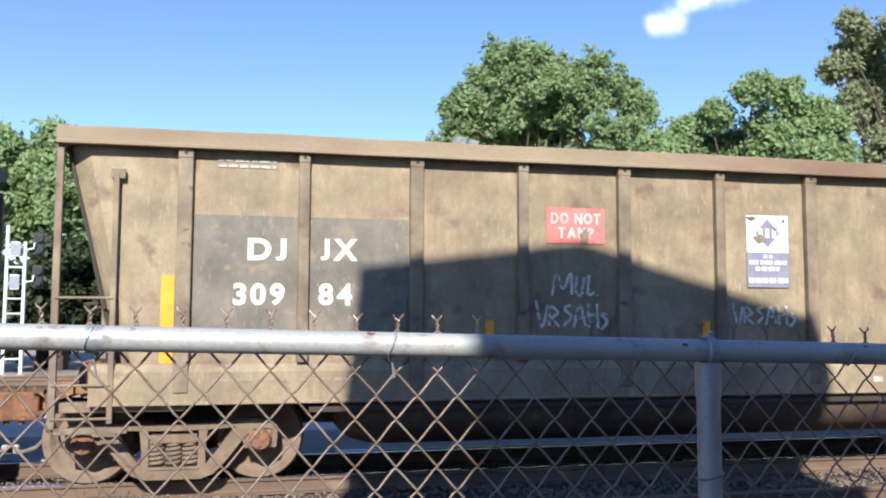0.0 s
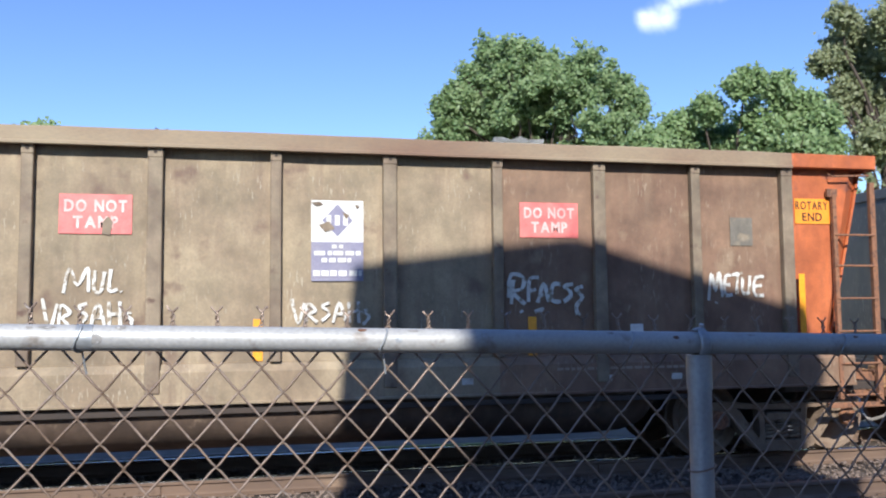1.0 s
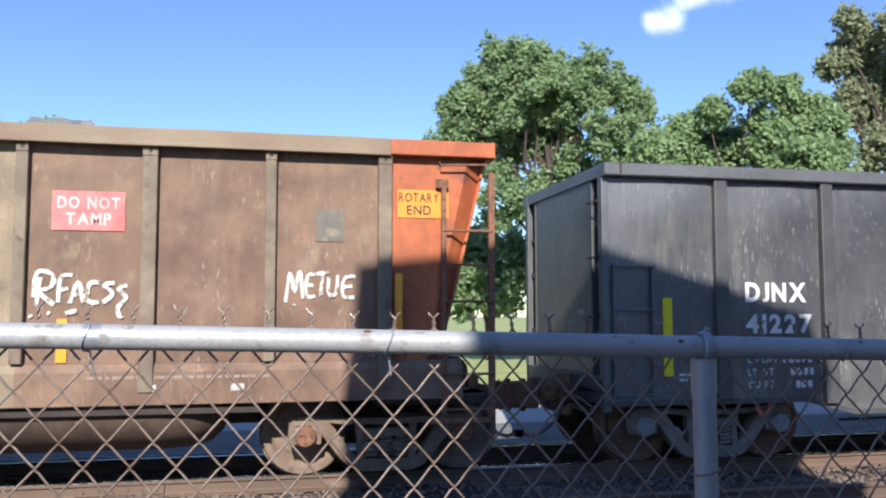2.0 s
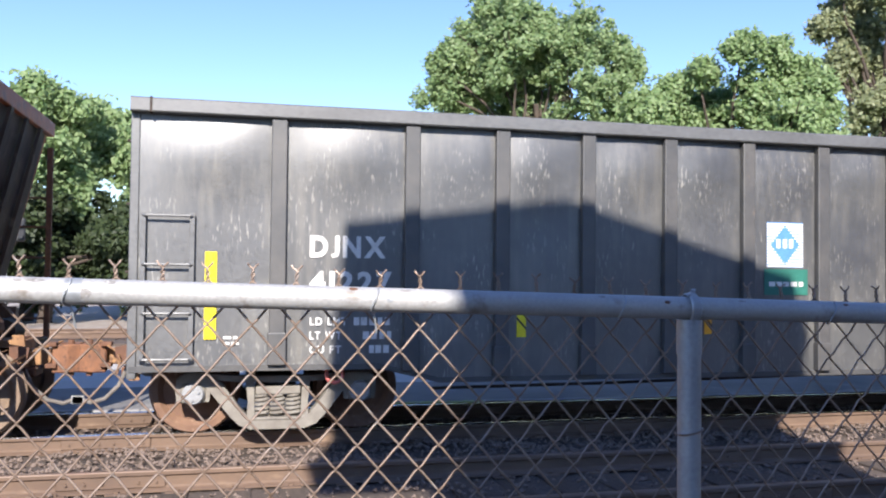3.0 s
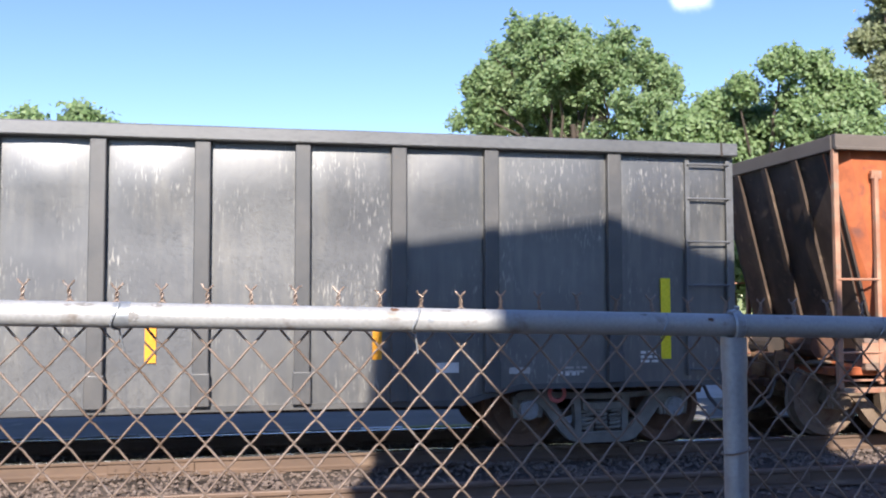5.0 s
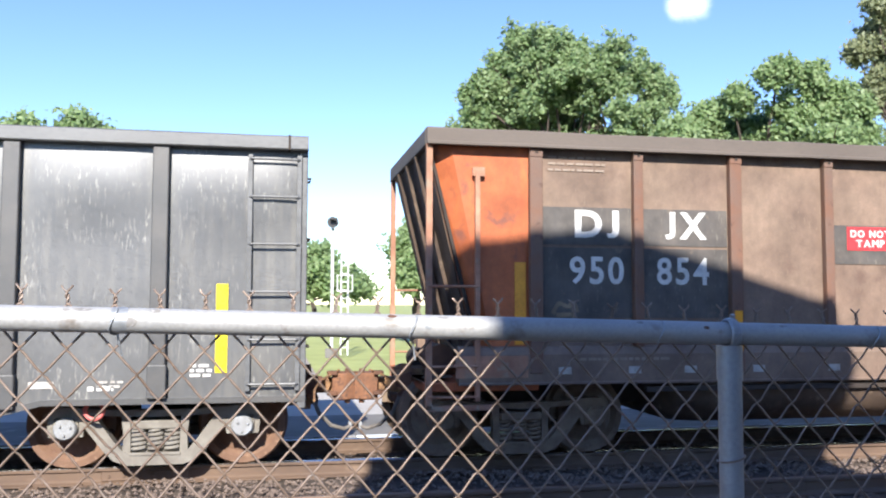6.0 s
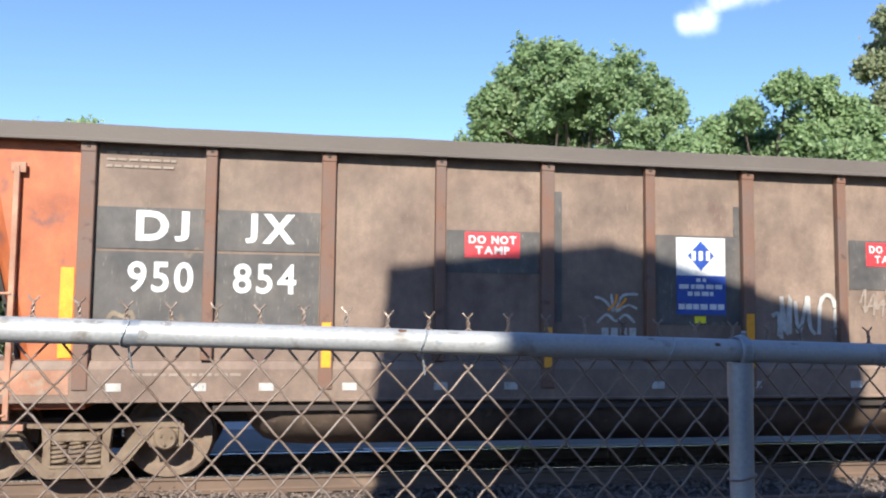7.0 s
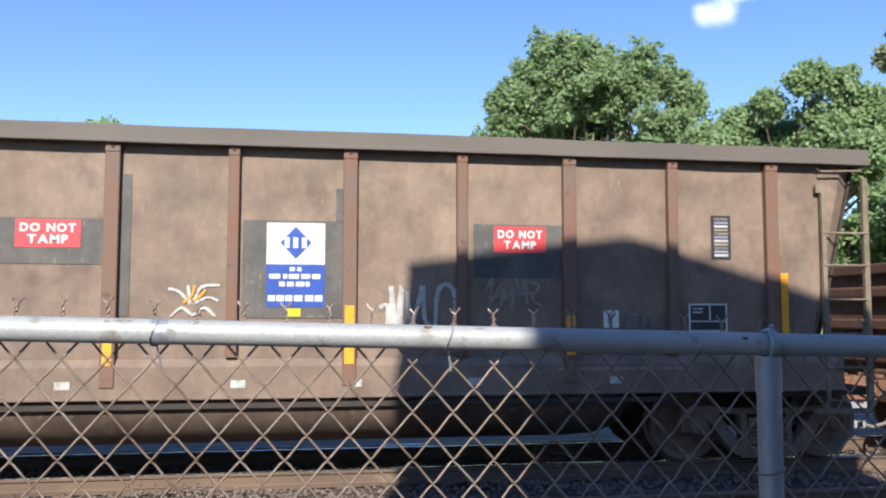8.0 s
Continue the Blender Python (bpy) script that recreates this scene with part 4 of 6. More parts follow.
            part("bearing_cap", cap, cap_mat, bog, "round roller bearing cap")
    part("bolster", box(-0.2, 0.2, -1.0, 1.0, 0.36, 0.56, 0.02), M["dark"], bog)
    bm = tube([(-0.5, -0.95, 0.36), (-0.5, 0.95, 0.36)], 0.05, 8, tube([(0.5, -0.95, 0.36), (0.5, 0.95, 0.36)], 0.05, 8))
    part("brake_beam", bm, M["dark"], bog)
    return wheels


def coupler(car, x, d, mat):
    """Draft gear, shank, knuckle and hanging air hose at a car's end; d is the way outwards."""
    bm = box(min(x - d * 0.9, x + d * 0.1), max(x - d * 0.9, x + d * 0.1), -0.28, 0.28, 0.62, 0.98, 0.02)
    box(min(x, x + d * 0.42), max(x, x + d * 0.42), -0.09, 0.09, 0.68, 0.86, 0.02, bm)
    c = part("coupler", bm, mat, car, "rusty knuckle coupler")
    k = prism([(x + d * 0.36, -0.2), (x + d * 0.52, -0.23), (x + d * 0.70, -0.12), (x + d * 0.62, 0.02), (x + d * 0.66, 0.16), (x + d * 0.5, 0.22), (x + d * 0.38, 0.14)][::int(d)], "z", 0.60, 0.92)
    bmesh.ops.bevel(k, geom=list(k.edges), offset=0.015, segments=1, affect="EDGES")
    part("knuckle", k, M["orange_rust"], c, "orange rusted knuckle")
    part("striker", box(min(x, x + d * 0.07), max(x, x + d * 0.07), -0.24, 0.24, 0.56, 1.0, 0.02), M["rust"], c)
    part("carrier", box(min(x + d * 0.05, x + d * 0.2), max(x + d * 0.05, x + d * 0.2), -0.2, 0.2, 0.56, 0.66, 0.02), M["rust"], c)
    part("knuckle_pin", tube([(x + d * 0.55, -0.12, 0.56), (x + d * 0.55, -0.12, 0.97)], 0.035, 10), M["rust"], c)
    part("guard_arm", prism([(x + d * 0.4, 0.08), (x + d * 0.62, 0.12), (x + d * 0.70, 0.26), (x + d * 0.55, 0.30), (x + d * 0.38, 0.2)][::int(d)], "z", 0.64, 0.88), M["rust"], c)
    part("angle_cock", tube([(x - d * 0.2, -0.36, 0.70), (x + d * 0.08, -0.36, 0.70), (x + d * 0.12, -0.35, 0.66)], 0.035, 8), M["rust"], c)
    hose = [(x + d * 0.12, -0.34, 0.66), (x + d * 0.2, -0.36, 0.47), (x + d * 0.35, -0.32, 0.32), (x + d * 0.50, -0.26, 0.27), (x + d * 0.60, -0.22, 0.30)]
    part("air_hose", tube(hose, 0.024, 8), M["hose"], c, "dusty rubber air hose")
    part("glad_hand", box(min(x + d * 0.58, x + d * 0.72), max(x + d * 0.58, x + d * 0.72), -0.25, -0.18, 0.25, 0.35, 0.015), M["bearing"], c, "pale metal hose fitting")
    for bz in (0.66, 0.90):
        part("lug", box(min(x + d * 0.3, x + d * 0.42), max(x + d * 0.3, x + d * 0.42), -0.26, -0.1, bz, bz + 0.05, 0.012), M["rust"], c)
    part("yoke_plate", prism([(x - d * 0.02, 0.52), (x + d * 0.10, 0.52), (x + d * 0.13, 0.72), (x + d * 0.10, 1.04), (x - d * 0.02, 1.04)][::int(d)], "y", -0.34, -0.30), M["ochre"], c)
    part("lever_bracket", prism([(x + d * 0.02, 0.72), (x + d * 0.2, 0.80), (x + d * 0.22, 0.92), (x + d * 0.02, 0.96)][::int(d)], "y", -0.62, -0.58), M["rust"], c)
    part("trainline_pipe", tube([(x - d * 0.9, -0.5, 0.60), (x - d * 0.1, -0.46, 0.60), (x + d * 0.05, -0.40, 0.66)], 0.022, 8), M["hose"], c)
    part("cut_lever", tube([(x + d * 0.1, -1.3, 0.72), (x + d * 0.12, -0.9, 0.80), (x + d * 0.2, -0.5, 0.86), (x + d * 0.45, -0.05, 0.95)], 0.014, 6), mat, c)
    part("end_step", box(min(x, x - d * 0.35), max(x, x - d * 0.35), -1.2, 1.2, 0.86, 0.90, 0.005), mat, c)
    return c


def ladder(car, x0, x1, y, rows, mat, stiles=(0, 0)):
    """Round rungs at the heights given, and two flat stiles between the heights of the pair."""
    lad = None
    bm = bmesh.new()
    if stiles[1] > stiles[0]:
        for x in (x0, x1):
            box(x - 0.025, x + 0.025, y - 0.012, y + 0.012, stiles[0], stiles[1], 0.003, bm)
    else:
        for x in (x0, x1):
            box(x - 0.02, x + 0.02, y - 0.005, y + 0.02, rows[0] - 0.03, rows[0] + 0.03, 0.003, bm)
    lad = part("ladder", bm, mat, car)
    for z in rows:
        part("rung", tube([(x0, y + 0.03, z), (x0, y - 0.02, z), (x0 + 0.02, y - 0.03, z), (x1 - 0.02, y - 0.03, z), (x1, y - 0.02, z), (x1, y + 0.03, z)], 0.013, 8), mat, lad)
    return lad


def wavy_bar(x0, x1, y0, y1, z0, z1, seed, amount=0.006, bevel=0.014):
    """A long steel bar with worn corners that is a little out of true."""
    bm = bmesh.new()
    n = max(4, int((x1 - x0) / 0.22))
    rnd = random.Random(seed)
    ph = [rnd.uniform(0, 6) for _ in range(4)]
    c = bevel
    ring0 = [(y0, z0 + c), (y0, z1 - c), (y0 + c, z1), (y1 - c, z1), (y1, z1 - c), (y1, z0 + c), (y1 - c, z0), (y0 + c, z0)]
    prev = None
    for i in range(n + 1):
        x = x0 + (x1 - x0) * i / n
        dz = amount * (math.sin(x * 1.3 + ph[0]) * 0.6 + math.sin(x * 4.1 + ph[1]) * 0.4) + rnd.uniform(-1, 1) * amount * 0.35
        dy = amount * (math.sin(x * 1.7 + ph[2]) * 0.6 + math.sin(x * 5.3 + ph[3]) * 0.4)
        ring = [bm.verts.new((x, y + dy, z + (dz if z > (z0 + z1) / 2 else dz * 0.5))) for y, z in ring0]
        if prev:
            for k in range(8):
                bm.faces.new((prev[k], prev[(k + 1) % 8], ring[(k + 1) % 8], ring[k]))
        else:
            bm.faces.new(ring)
        prev = ring
    bm.faces.new(prev[::-1])
    return bm


def side_sheet(x0, x1, s, low, high, swell, nx=8, nz=14):
    """A closed steel sheet between two ribs. low(x): its lower edge; swell(u, z): how far it stands out."""
    bm = bmesh.new()
    front, back = [], []
    for a in range(nx + 1):
        x = x0 + (x1 - x0) * a / nx
        zs = [low(x) + (high - low(x)) * b / nz for b in range(nz + 1)]
        front.append([bm.verts.new((x, s * (PW + swell(a / nx, z)), z)) for z in zs])
        back.append([bm.verts.new((x, s * (PW + swell(a / nx, z) - 0.012), z)) for z in zs])
    for g in (front, back):
        for a in range(nx):
            for b in range(nz):
                bm.faces.new((g[a][b], g[a + 1][b], g[a + 1][b + 1], g[a][b + 1]))
    for a in range(nx):
        for b in (0, nz):
            bm.faces.new((front[a][b], front[a + 1][b], back[a + 1][b], back[a][b]))
    for b in range(nz):
        for a in (0, nx):
            bm.faces.new((front[a][b], front[a][b + 1], back[a][b + 1], back[a][b]))
    return bm


def tub_gondola(label, palette, ends):
    """High-sided gondola with a tub belly. x is 0 at the first rib; ribs every 1.219 m."""
    car = empty("gondola_car", pose(0, TRACK_Y, RAIL_Z), label, "freight car", "cars of the train")
    sheet_m, chord_m, rib_m, sill_m = palette["sheet"], palette["chord"], palette["rib"], palette["sill"]
    P, n = 1.2192, 11
    L0, L1, TOP, SILL0, SILL1 = -1.25, 10 * P + 1.23, 3.69, 0.87, 1.29
    cin = 0.62                       # the slope sheet's run at the sill
    for s in (-1, 1):
        y0, y1 = sorted((s * PW, s * (PW - 0.02)))
        # side sheets, one panel between ribs
        for k in range(n - 1):
            x0, x1 = k * P, (k + 1) * P
            m = palette["panels"][k] if s < 0 else sheet_m
            rnd = random.Random(k * 7 + (s > 0) + len(label))
            amp, ph = rnd.uniform(0.003, 0.012), rnd.uniform(0, 6)
            bm = side_sheet(x0, x1, s, lambda x: SILL1 - 0.1, TOP - 0.05,
                            lambda u, z: -amp * math.sin(math.pi * u) * (1 + 0.5 * math.sin(ph + z * 3)), 6, 10)
            part("side_panel", bm, m, car, smooth=True)
        for k in range(n):
            w = 0.075 if k % 2 == 0 else 0.058
            ya, yb = sorted((s * (PW - 0.004), s * HW))
            bm = box(k * P - w, k * P + w, ya, yb, (SILL0 + 0.12) if k % 2 == 0 else SILL1, TOP - 0.17, 0.012)
            box(k * P - w - 0.002, k * P + w + 0.002, *sorted((s * (PW - 0.003), s * (HW + 0.008))), TOP - 0.285, TOP - 0.172, 0.012, bm)
            rib = part("rib", bm, rib_m, car)
            part("rib_bolt", disc([(0.020, 0.0), (0.020, 0.012)], 10, None, (k * P, s * (HW + 0.008) - 0.006, TOP - 0.225)), M["dark"], rib)
        # end sheets cut on the slant
        for d, xe in ((-1, L0), (1, L1)):
            xi = 0.0 if d < 0 else 10 * P
            zl, zh = SILL1 - 0.1, TOP - 0.1
            out = [(xi, zl), (xe - d * (cin + 0.16), zl), (xe - d * 0.27, zh), (xi, zh)]
            em = ends[0 if d < 0 else 1]
            part("end_panel", prism(out, "y", *sorted((s * PW, s * (PW - 0.015)))), em, car)
            # corner sheet that turns inwards to the slope sheet
            bm = bmesh.new()
            q = []
            for inn in (0.0, 0.02):
                q.append([bm.verts.new(c) for c in ((xe - d * (cin + 0.16), s * (PW - inn), zl), (xe - d * 0.27, s * (PW - inn), zh), (xe - d * 0.03, s * (PW - 0.17 - inn), zh), (xe - d * cin, s * (PW - 0.17 - inn), zl))])
            bm.faces.new(q[0])
            bm.faces.new(q[1][::-1])
            for i in range(4):
                bm.faces.new((q[0][i], q[0][(i + 1) % 4], q[1][(i + 1) % 4], q[1][i]))
            part("corner_sheet", bm, em, car)
            fl = [(xe - d * cin, zl), (xe - d * (cin + 0.035), zl), (xe - d * 0.065, zh), (xe - d * 0.03, zh)]
            part("edge_flange", prism(fl, "y", *sorted((s * (PW - 0.168), s * (PW - 0.10)))), em if d > 0 and em is M["orange"] else M["dark"], car)
            cm = chord_m if not (d > 0 and palette.get("chord_end")) else palette["chord_end"]
            if cm is not chord_m:
                part("top_chord", box(xi + 0.05, xe, *sorted((s * (PW - 0.05), s * (HW + 0.045))), TOP - 0.175, TOP - 0.003, 0.012), cm, car)
        a = L0
        b = L1 if not palette.get("chord_end") else 10 * P + 0.05
        part("top_chord", wavy_bar(a, b, *sorted((s * (PW - 0.05), s * (HW + 0.045))), TOP - 0.175, TOP, len(label) + s), chord_m, car)
        part("chord_lip", wavy_bar(a, b, *sorted((s * (HW + 0.04), s * (HW + 0.062))), TOP - 0.19, TOP - 0.15, len(label) + s, 0.005, 0.006), chord_m, car)
        # side sill: a shallow bulge with a lip below
        o = s * (PW + 0.07)
        sill = [(s * PW, SILL1), (s * (PW + 0.03), SILL1 - 0.01), (o, SILL1 - 0.09), (o, SILL0 + 0.03), (s * (PW + 0.085), SILL0 + 0.02), (s * (PW + 0.085), SILL0), (s * (PW - 0.1), SILL0), (s * (PW - 0.1), SILL1)]
        split = 7 * P if palette.get("sill_end") else L1 - cin + 0.25
        part("side_sill", prism(sill, "x", L0 + cin - 0.25, split), sill_m, car)
        if palette.get("sill_end"):
            part("side_sill", prism(sill, "x", split + 0.002, L1 - cin + 0.25), palette["sill_end"], car)
        part("floor_angle", box(1.3, 10 * P - 1.3, *sorted((s * (PW - 0.02), s * (PW + 0.06))), SILL0 - 0.1, SILL0 - 0.045, 0.004), M["dark"], car)
    for d, xe in ((-1, L0), (1, L1)):
        em = ends[0 if d < 0 else 1]
        out = [(xe - d * (cin - 0.01), SILL1 - 0.2), (xe - d * 0.02, TOP - 0.05), (xe - d * 0.06, TOP - 0.05), (xe - d * (cin + 0.05), SILL1 - 0.2)]
        # dark colour here stands for the shade on the car's end
        part("slope_sheet", prism(out[::d], "y", -PW + 0.19, PW - 0.19), M["belly"], car)
        for yy in (-0.7, 0.0, 0.7):
            st = [(xe - d * (cin - 0.06), SILL1 - 0.2), (xe + d * 0.02, TOP - 0.2), (xe - d * 0.02, TOP - 0.2), (xe - d * (cin - 0.01), SILL1 - 0.2)]
            part("end_stiffener", prism(st[::d], "y", yy - 0.05, yy + 0.05), M["belly"], car)
        part("end_chord", box(*sorted((xe - d * 0.1, xe + d * 0.01)), -HW + 0.03, HW - 0.03, TOP - 0.19, TOP - 0.006, 0.012), chord_m if not (d > 0 and palette.get("chord_end")) else palette["chord_end"], car)
        for s in (-1, 1):
            post_m = palette["end_post"][0 if d < 0 else 1]
            y0, y1 = sorted((s * (HW - 0.06), s * HW))
            if d < 0:
                part("corner_post", box(xe, xe + 0.07, y0, y1, 0.62, TOP - 0.17, 0.006), post_m, car)
                bm = box(xe + 0.55, xe + 0.605, y0, y1, 0.7, TOP - 0.45, 0.006)
                box(xe + 0.52, xe + 0.66, y0 + 0.01, y1 - 0.01, TOP - 0.52, TOP - 0.42, 0.004, bm)
                lad = part("grab_post", bm, post_m, car)
                for z in (0.75, 1.08, 1.95):
                    part("rung", tube([(xe + 0.03, s * HW, z), (xe + 0.58, s * HW, z)], 0.014, 8), post_m, lad)
            else:
                part("corner_post", box(xe - 0.07, xe, y0, y1, 0.62, TOP - 0.33, 0.006), post_m, car)
                bm = box(xe - 0.605, xe - 0.55, y0, y1, 0.7, TOP - 0.45, 0.006)
                box(xe - 0.665, xe - 0.525, y0 + 0.01, y1 - 0.01, TOP - 0.52, TOP - 0.42, 0.004, bm)
                lad = part("grab_post", bm, post_m, car)
                for z in (0.75, 1.13, 1.52, 1.92, 2.32, 2.70):
                    part("rung", tube([(xe - 0.59, s * HW, z), (xe - 0.035, s * HW, z)], 0.014, 8), post_m, lad)
                part("grab_iron", tube([(xe - 0.62, s * (PW + 0.0), TOP - 0.2), (xe - 0.62, s * (HW + 0.02), TOP - 0.27), (xe - 0.1, s * (HW + 0.02), TOP - 0.25), (xe - 0.1, s * PW, TOP - 0.2)], 0.013, 8), post_m, car)
            bm = box(*sorted((xe, xe - d * 0.75)), y0, y1, 0.60, 0.66, 0.006)
            part("step", bm, post_m, car)
        part("end_platform", box(*sorted((xe, xe - d * 1.3)), -HW + 0.1, HW - 0.1, 0.80, 0.90, 0.01), em if d < 0 else M["dark"], car)
        part("underframe", box(*sorted((xe - d * 0.1, xe - d * 2.9)), -0.5, 0.5, 0.55, 0.86), M["dark"], car)
        part("brake_cylinder", tube([(xe - d * 0.25, 0.2, 1.05), (xe - d * 0.25, 0.7, 1.05)], 0.14, 14), M["dark"], car)
        part("reservoir", tube([(xe - d * 0.3, -0.75, 1.12), (xe - d * 0.3, -0.2, 1.12)], 0.17, 14), M["rust"], car)
        coupler(car, xe, d, M["ochre"])
    # tub belly
    prof = [(-1.40 * math.copysign(abs(math.cos(a)) ** 0.55, math.cos(a)), 0.86 - 0.56 * math.sin(a) ** 0.9) for a in np.linspace(0, math.pi, 21)]
    bm = bmesh.new()
    rings = []
    for bx, k in ((1.62, 0.42), (1.68, 0.66), (1.80, 0.86), (2.0, 0.97), (2.3, 1.0), (10 * P - 2.3, 1.0), (10 * P - 2.0, 0.97), (10 * P - 1.80, 0.86), (10 * P - 1.68, 0.66), (10 * P - 1.62, 0.42)):
        rings.append([bm.verts.new((bx, py * (0.6 + 0.4 * k), 0.86 + (pz - 0.86) * k)) for py, pz in prof])
    for ra, rb in zip(rings, rings[1:]):
        for i in range(len(prof)):
            j = (i + 1) % len(prof)
            bm.faces.new((ra[i], ra[j], rb[j], rb[i]))
    bm.faces.new(rings[0])
    bm.faces.new(rings[-1][::-1])
    part("tub_belly", bm, palette["belly"], car, "rounded grimy dark brown belly of the car", smooth=True)
    part("floor", box(L0 + cin, L1 - cin, -PW + 0.05, PW - 0.05, SILL0 + 0.02, SILL0 + 0.06), M["dark"], car)
    wheels = truck(car, -0.08, palette["truck"], palette["cap"], M["wheel_tan"]) + truck(car, 10 * P + 0.08, palette["truck"], palette["cap"], M["wheel_tan"])
    return car, wheels


def flat_gondola(label):
    """Long black gondola with upright ends. x is 0 at its second rib."""
    car = empty("gondola_car", pose(0, TRACK_Y, RAIL_Z), label, "freight car", "cars of the train")
    P = 1.0295
    ribs = [-1.434] + [k * P for k in range(11)] + [10 * P + 1.434]
    L0, L1, TOP = -2.925, 13.229, 3.53
    edges = [L0] + ribs + [L1]
    cx = (L0 + L1) / 2

    def belly(x):
        d = min(x - L0, L1 - x)
        return 0.73 if d < 2.6 else (0.57 if d > 3.25 else 0.73 - 0.16 * (d - 2.6) / 0.65)
    for s in (-1, 1):
        for i, (x0, x1) in enumerate(zip(edges, edges[1:])):
            rnd = random.Random(i * 5 + (s > 0))
            amp, ph, pk = rnd.uniform(0.034, 0.055), rnd.uniform(0, 6), rnd.uniform(1.5, 3.5)

            def swell(u, z):
                up = max(0.0, min(1.0, (z - 2.46) / 0.6)) * min(1.0, (TOP - 0.05 - z) / 0.46)
                return math.sin(math.pi * u) ** 0.7 * (amp * up * (1 + 0.35 * math.sin(ph + u * pk * 2)) - 0.006 * (1 - up) * (1 + math.sin(ph + z * pk)))
            bm = side_sheet(x0, x1, s, belly, TOP - 0.05, swell)
            part("side_panel", bm, M["black"], car, smooth=True)
        for i, x in enumerate(ribs):
            ya, yb = sorted((s * (PW - 0.004), s * HW))
            rib = part("rib", box(x - 0.082, x + 0.082, ya, yb, belly(x) + 0.10, TOP - 0.15, 0.012), M["black_rib"], car)
            part("rib_foot", box(x - 0.095, x + 0.095, *sorted((s * (PW - 0.003), s * (HW + 0.006))), belly(x) + 0.06, belly(x) + 0.40, 0.01), M["black_rib"], rib)
        part("top_chord", wavy_bar(L0, L1, *sorted((s * (PW - 0.05), s * (HW + 0.04))), TOP - 0.15, TOP, 4 + s, 0.003), M["black_chord"], car)
        for x in (L0 + 0.2, L1 - 0.2):
            part("chord_end_plate", box(x - 0.012, x + 0.012, *sorted((s * (PW - 0.06), s * (HW + 0.046))), TOP - 0.156, TOP + 0.006, 0.003), M["dark"], car)
        out = [(L0 + 0.02, 0.73), (L0 + 2.6, 0.73), (L0 + 3.25, 0.57), (L1 - 3.25, 0.57), (L1 - 2.6, 0.73), (L1 - 0.02, 0.73), (L1 - 0.02, 0.79), (L1 - 2.6, 0.79), (L1 - 3.25, 0.63), (L0 + 3.25, 0.63), (L0 + 2.6, 0.79), (L0 + 0.02, 0.79)]
        part("side_sill", prism(out, "y", *sorted((s * PW, s * (PW + 0.03)))), M["black_rib"], car)
        y = s * PW
        if s < 0:
            ladder(car, L0 + 0.14, L0 + 0.62, y - 0.05, (2.33, 1.83, 1.33, 0.86), M["black_chord"], (0.84, 2.36))
            ladder(car, L1 - 0.60, L1 - 0.09, y - 0.05, (3.28, 2.88, 2.38, 1.88, 1.38, 0.92), M["black_chord"], (0.85, 3.33))
        for x in (L0 + 0.045, L1 - 0.045):
            part("corner_post", box(x - 0.045, x + 0.045, *sorted((s * (PW - 0.1), s * (PW + 0.02))), 0.66, TOP - 0.14, 0.01), M["black_chord"], car)
    for d, xe in ((-1, L0), (1, L1)):
        part("end_sheet", box(*sorted((xe - d * 0.10, xe - d * 0.035)), -1.02, 1.02, 1.06, TOP - 0.1, 0.01), M["black"], car)
        part("well_back", box(*sorted((xe - d * 0.42, xe - d * 0.38)), -PW + 0.05, PW - 0.05, 0.9, TOP - 0.1), M["dark"], car)
        part("end_chord", box(*sorted((xe - d * 0.2, xe - d * 0.01)), -PW, PW, TOP - 0.15, TOP - 0.004, 0.01), M["black_chord"], car)
        for yy in (-1.04, 1.04):
            part("end_post", box(*sorted((xe - d * 0.38, xe - d * 0.02)), yy - 0.02, yy + 0.02, 0.9, TOP - 0.15, 0.006), M["black_rib"], car)
        part("end_beam", box(*sorted((xe - d * 0.36, xe)), -PW + 0.02, PW - 0.02, 0.74, 1.06, 0.015), M["black_rib"], car)
        for yy in (-1.21, 1.21):
            for z in (1.55, 2.35, 2.85):
                part("well_shelf", box(*sorted((xe - d * 0.37, xe - d * 0.05)), yy - 0.15, yy + 0.15, z - 0.035, z + 0.035, 0.008), M["black_rib"], car)
        for z in (1.3, 1.75, 2.45, 3.1):
            part("end_grab_iron", tube([(xe - d * 0.12, -1.34, z), (xe + d * 0.03, -1.34, z), (xe + d * 0.03, -1.06, z), (xe - d * 0.12, -1.06, z)], 0.013, 6), M["dark"], car)
        for yy, z, w in ((-0.75, 1.78, 0.2), (-0.5, 1.66, 0.26)):
            part("small_stencil", box(*sorted((xe - d * 0.033, xe - d * 0.028)), yy, yy + w, z, z + 0.06), M["grey_white"], car)
        coupler(car, xe, d, M["ochre"])
        part("underframe", box(*sorted((xe - d * 0.1, xe - d * 15.0 / 2)), -0.35, 0.35, 0.645, 0.74), M["dark"], car)
    part("floor", box(L0 + 0.1, L1 - 0.1, -PW + 0.05, PW - 0.05, 0.74, 0.80), M["dark"], car)
    for x in np.linspace(1.2, 9.0, 9):
        part("floor_stringer", box(x - 0.05, x + 0.05, -PW + 0.05, PW - 0.05, 0.65, 0.74), M["dark"], car)
    part("brake_pipe", tube([(L0 + 3.2, -1.2, 0.48), (2.4, -1.2, 0.50), (5.2, -1.2, 0.55), (10, -1.2, 0.52)], 0.018, 6), M["dark"], car)
    wheels = truck(car, ribs[0] + 0.04, M["truck_grey"], M["bearing"], M["wheel"]) + truck(car, ribs[-1] - 0.04, M["truck_grey"], M["bearing"], M["wheel"])
    return car, wheels


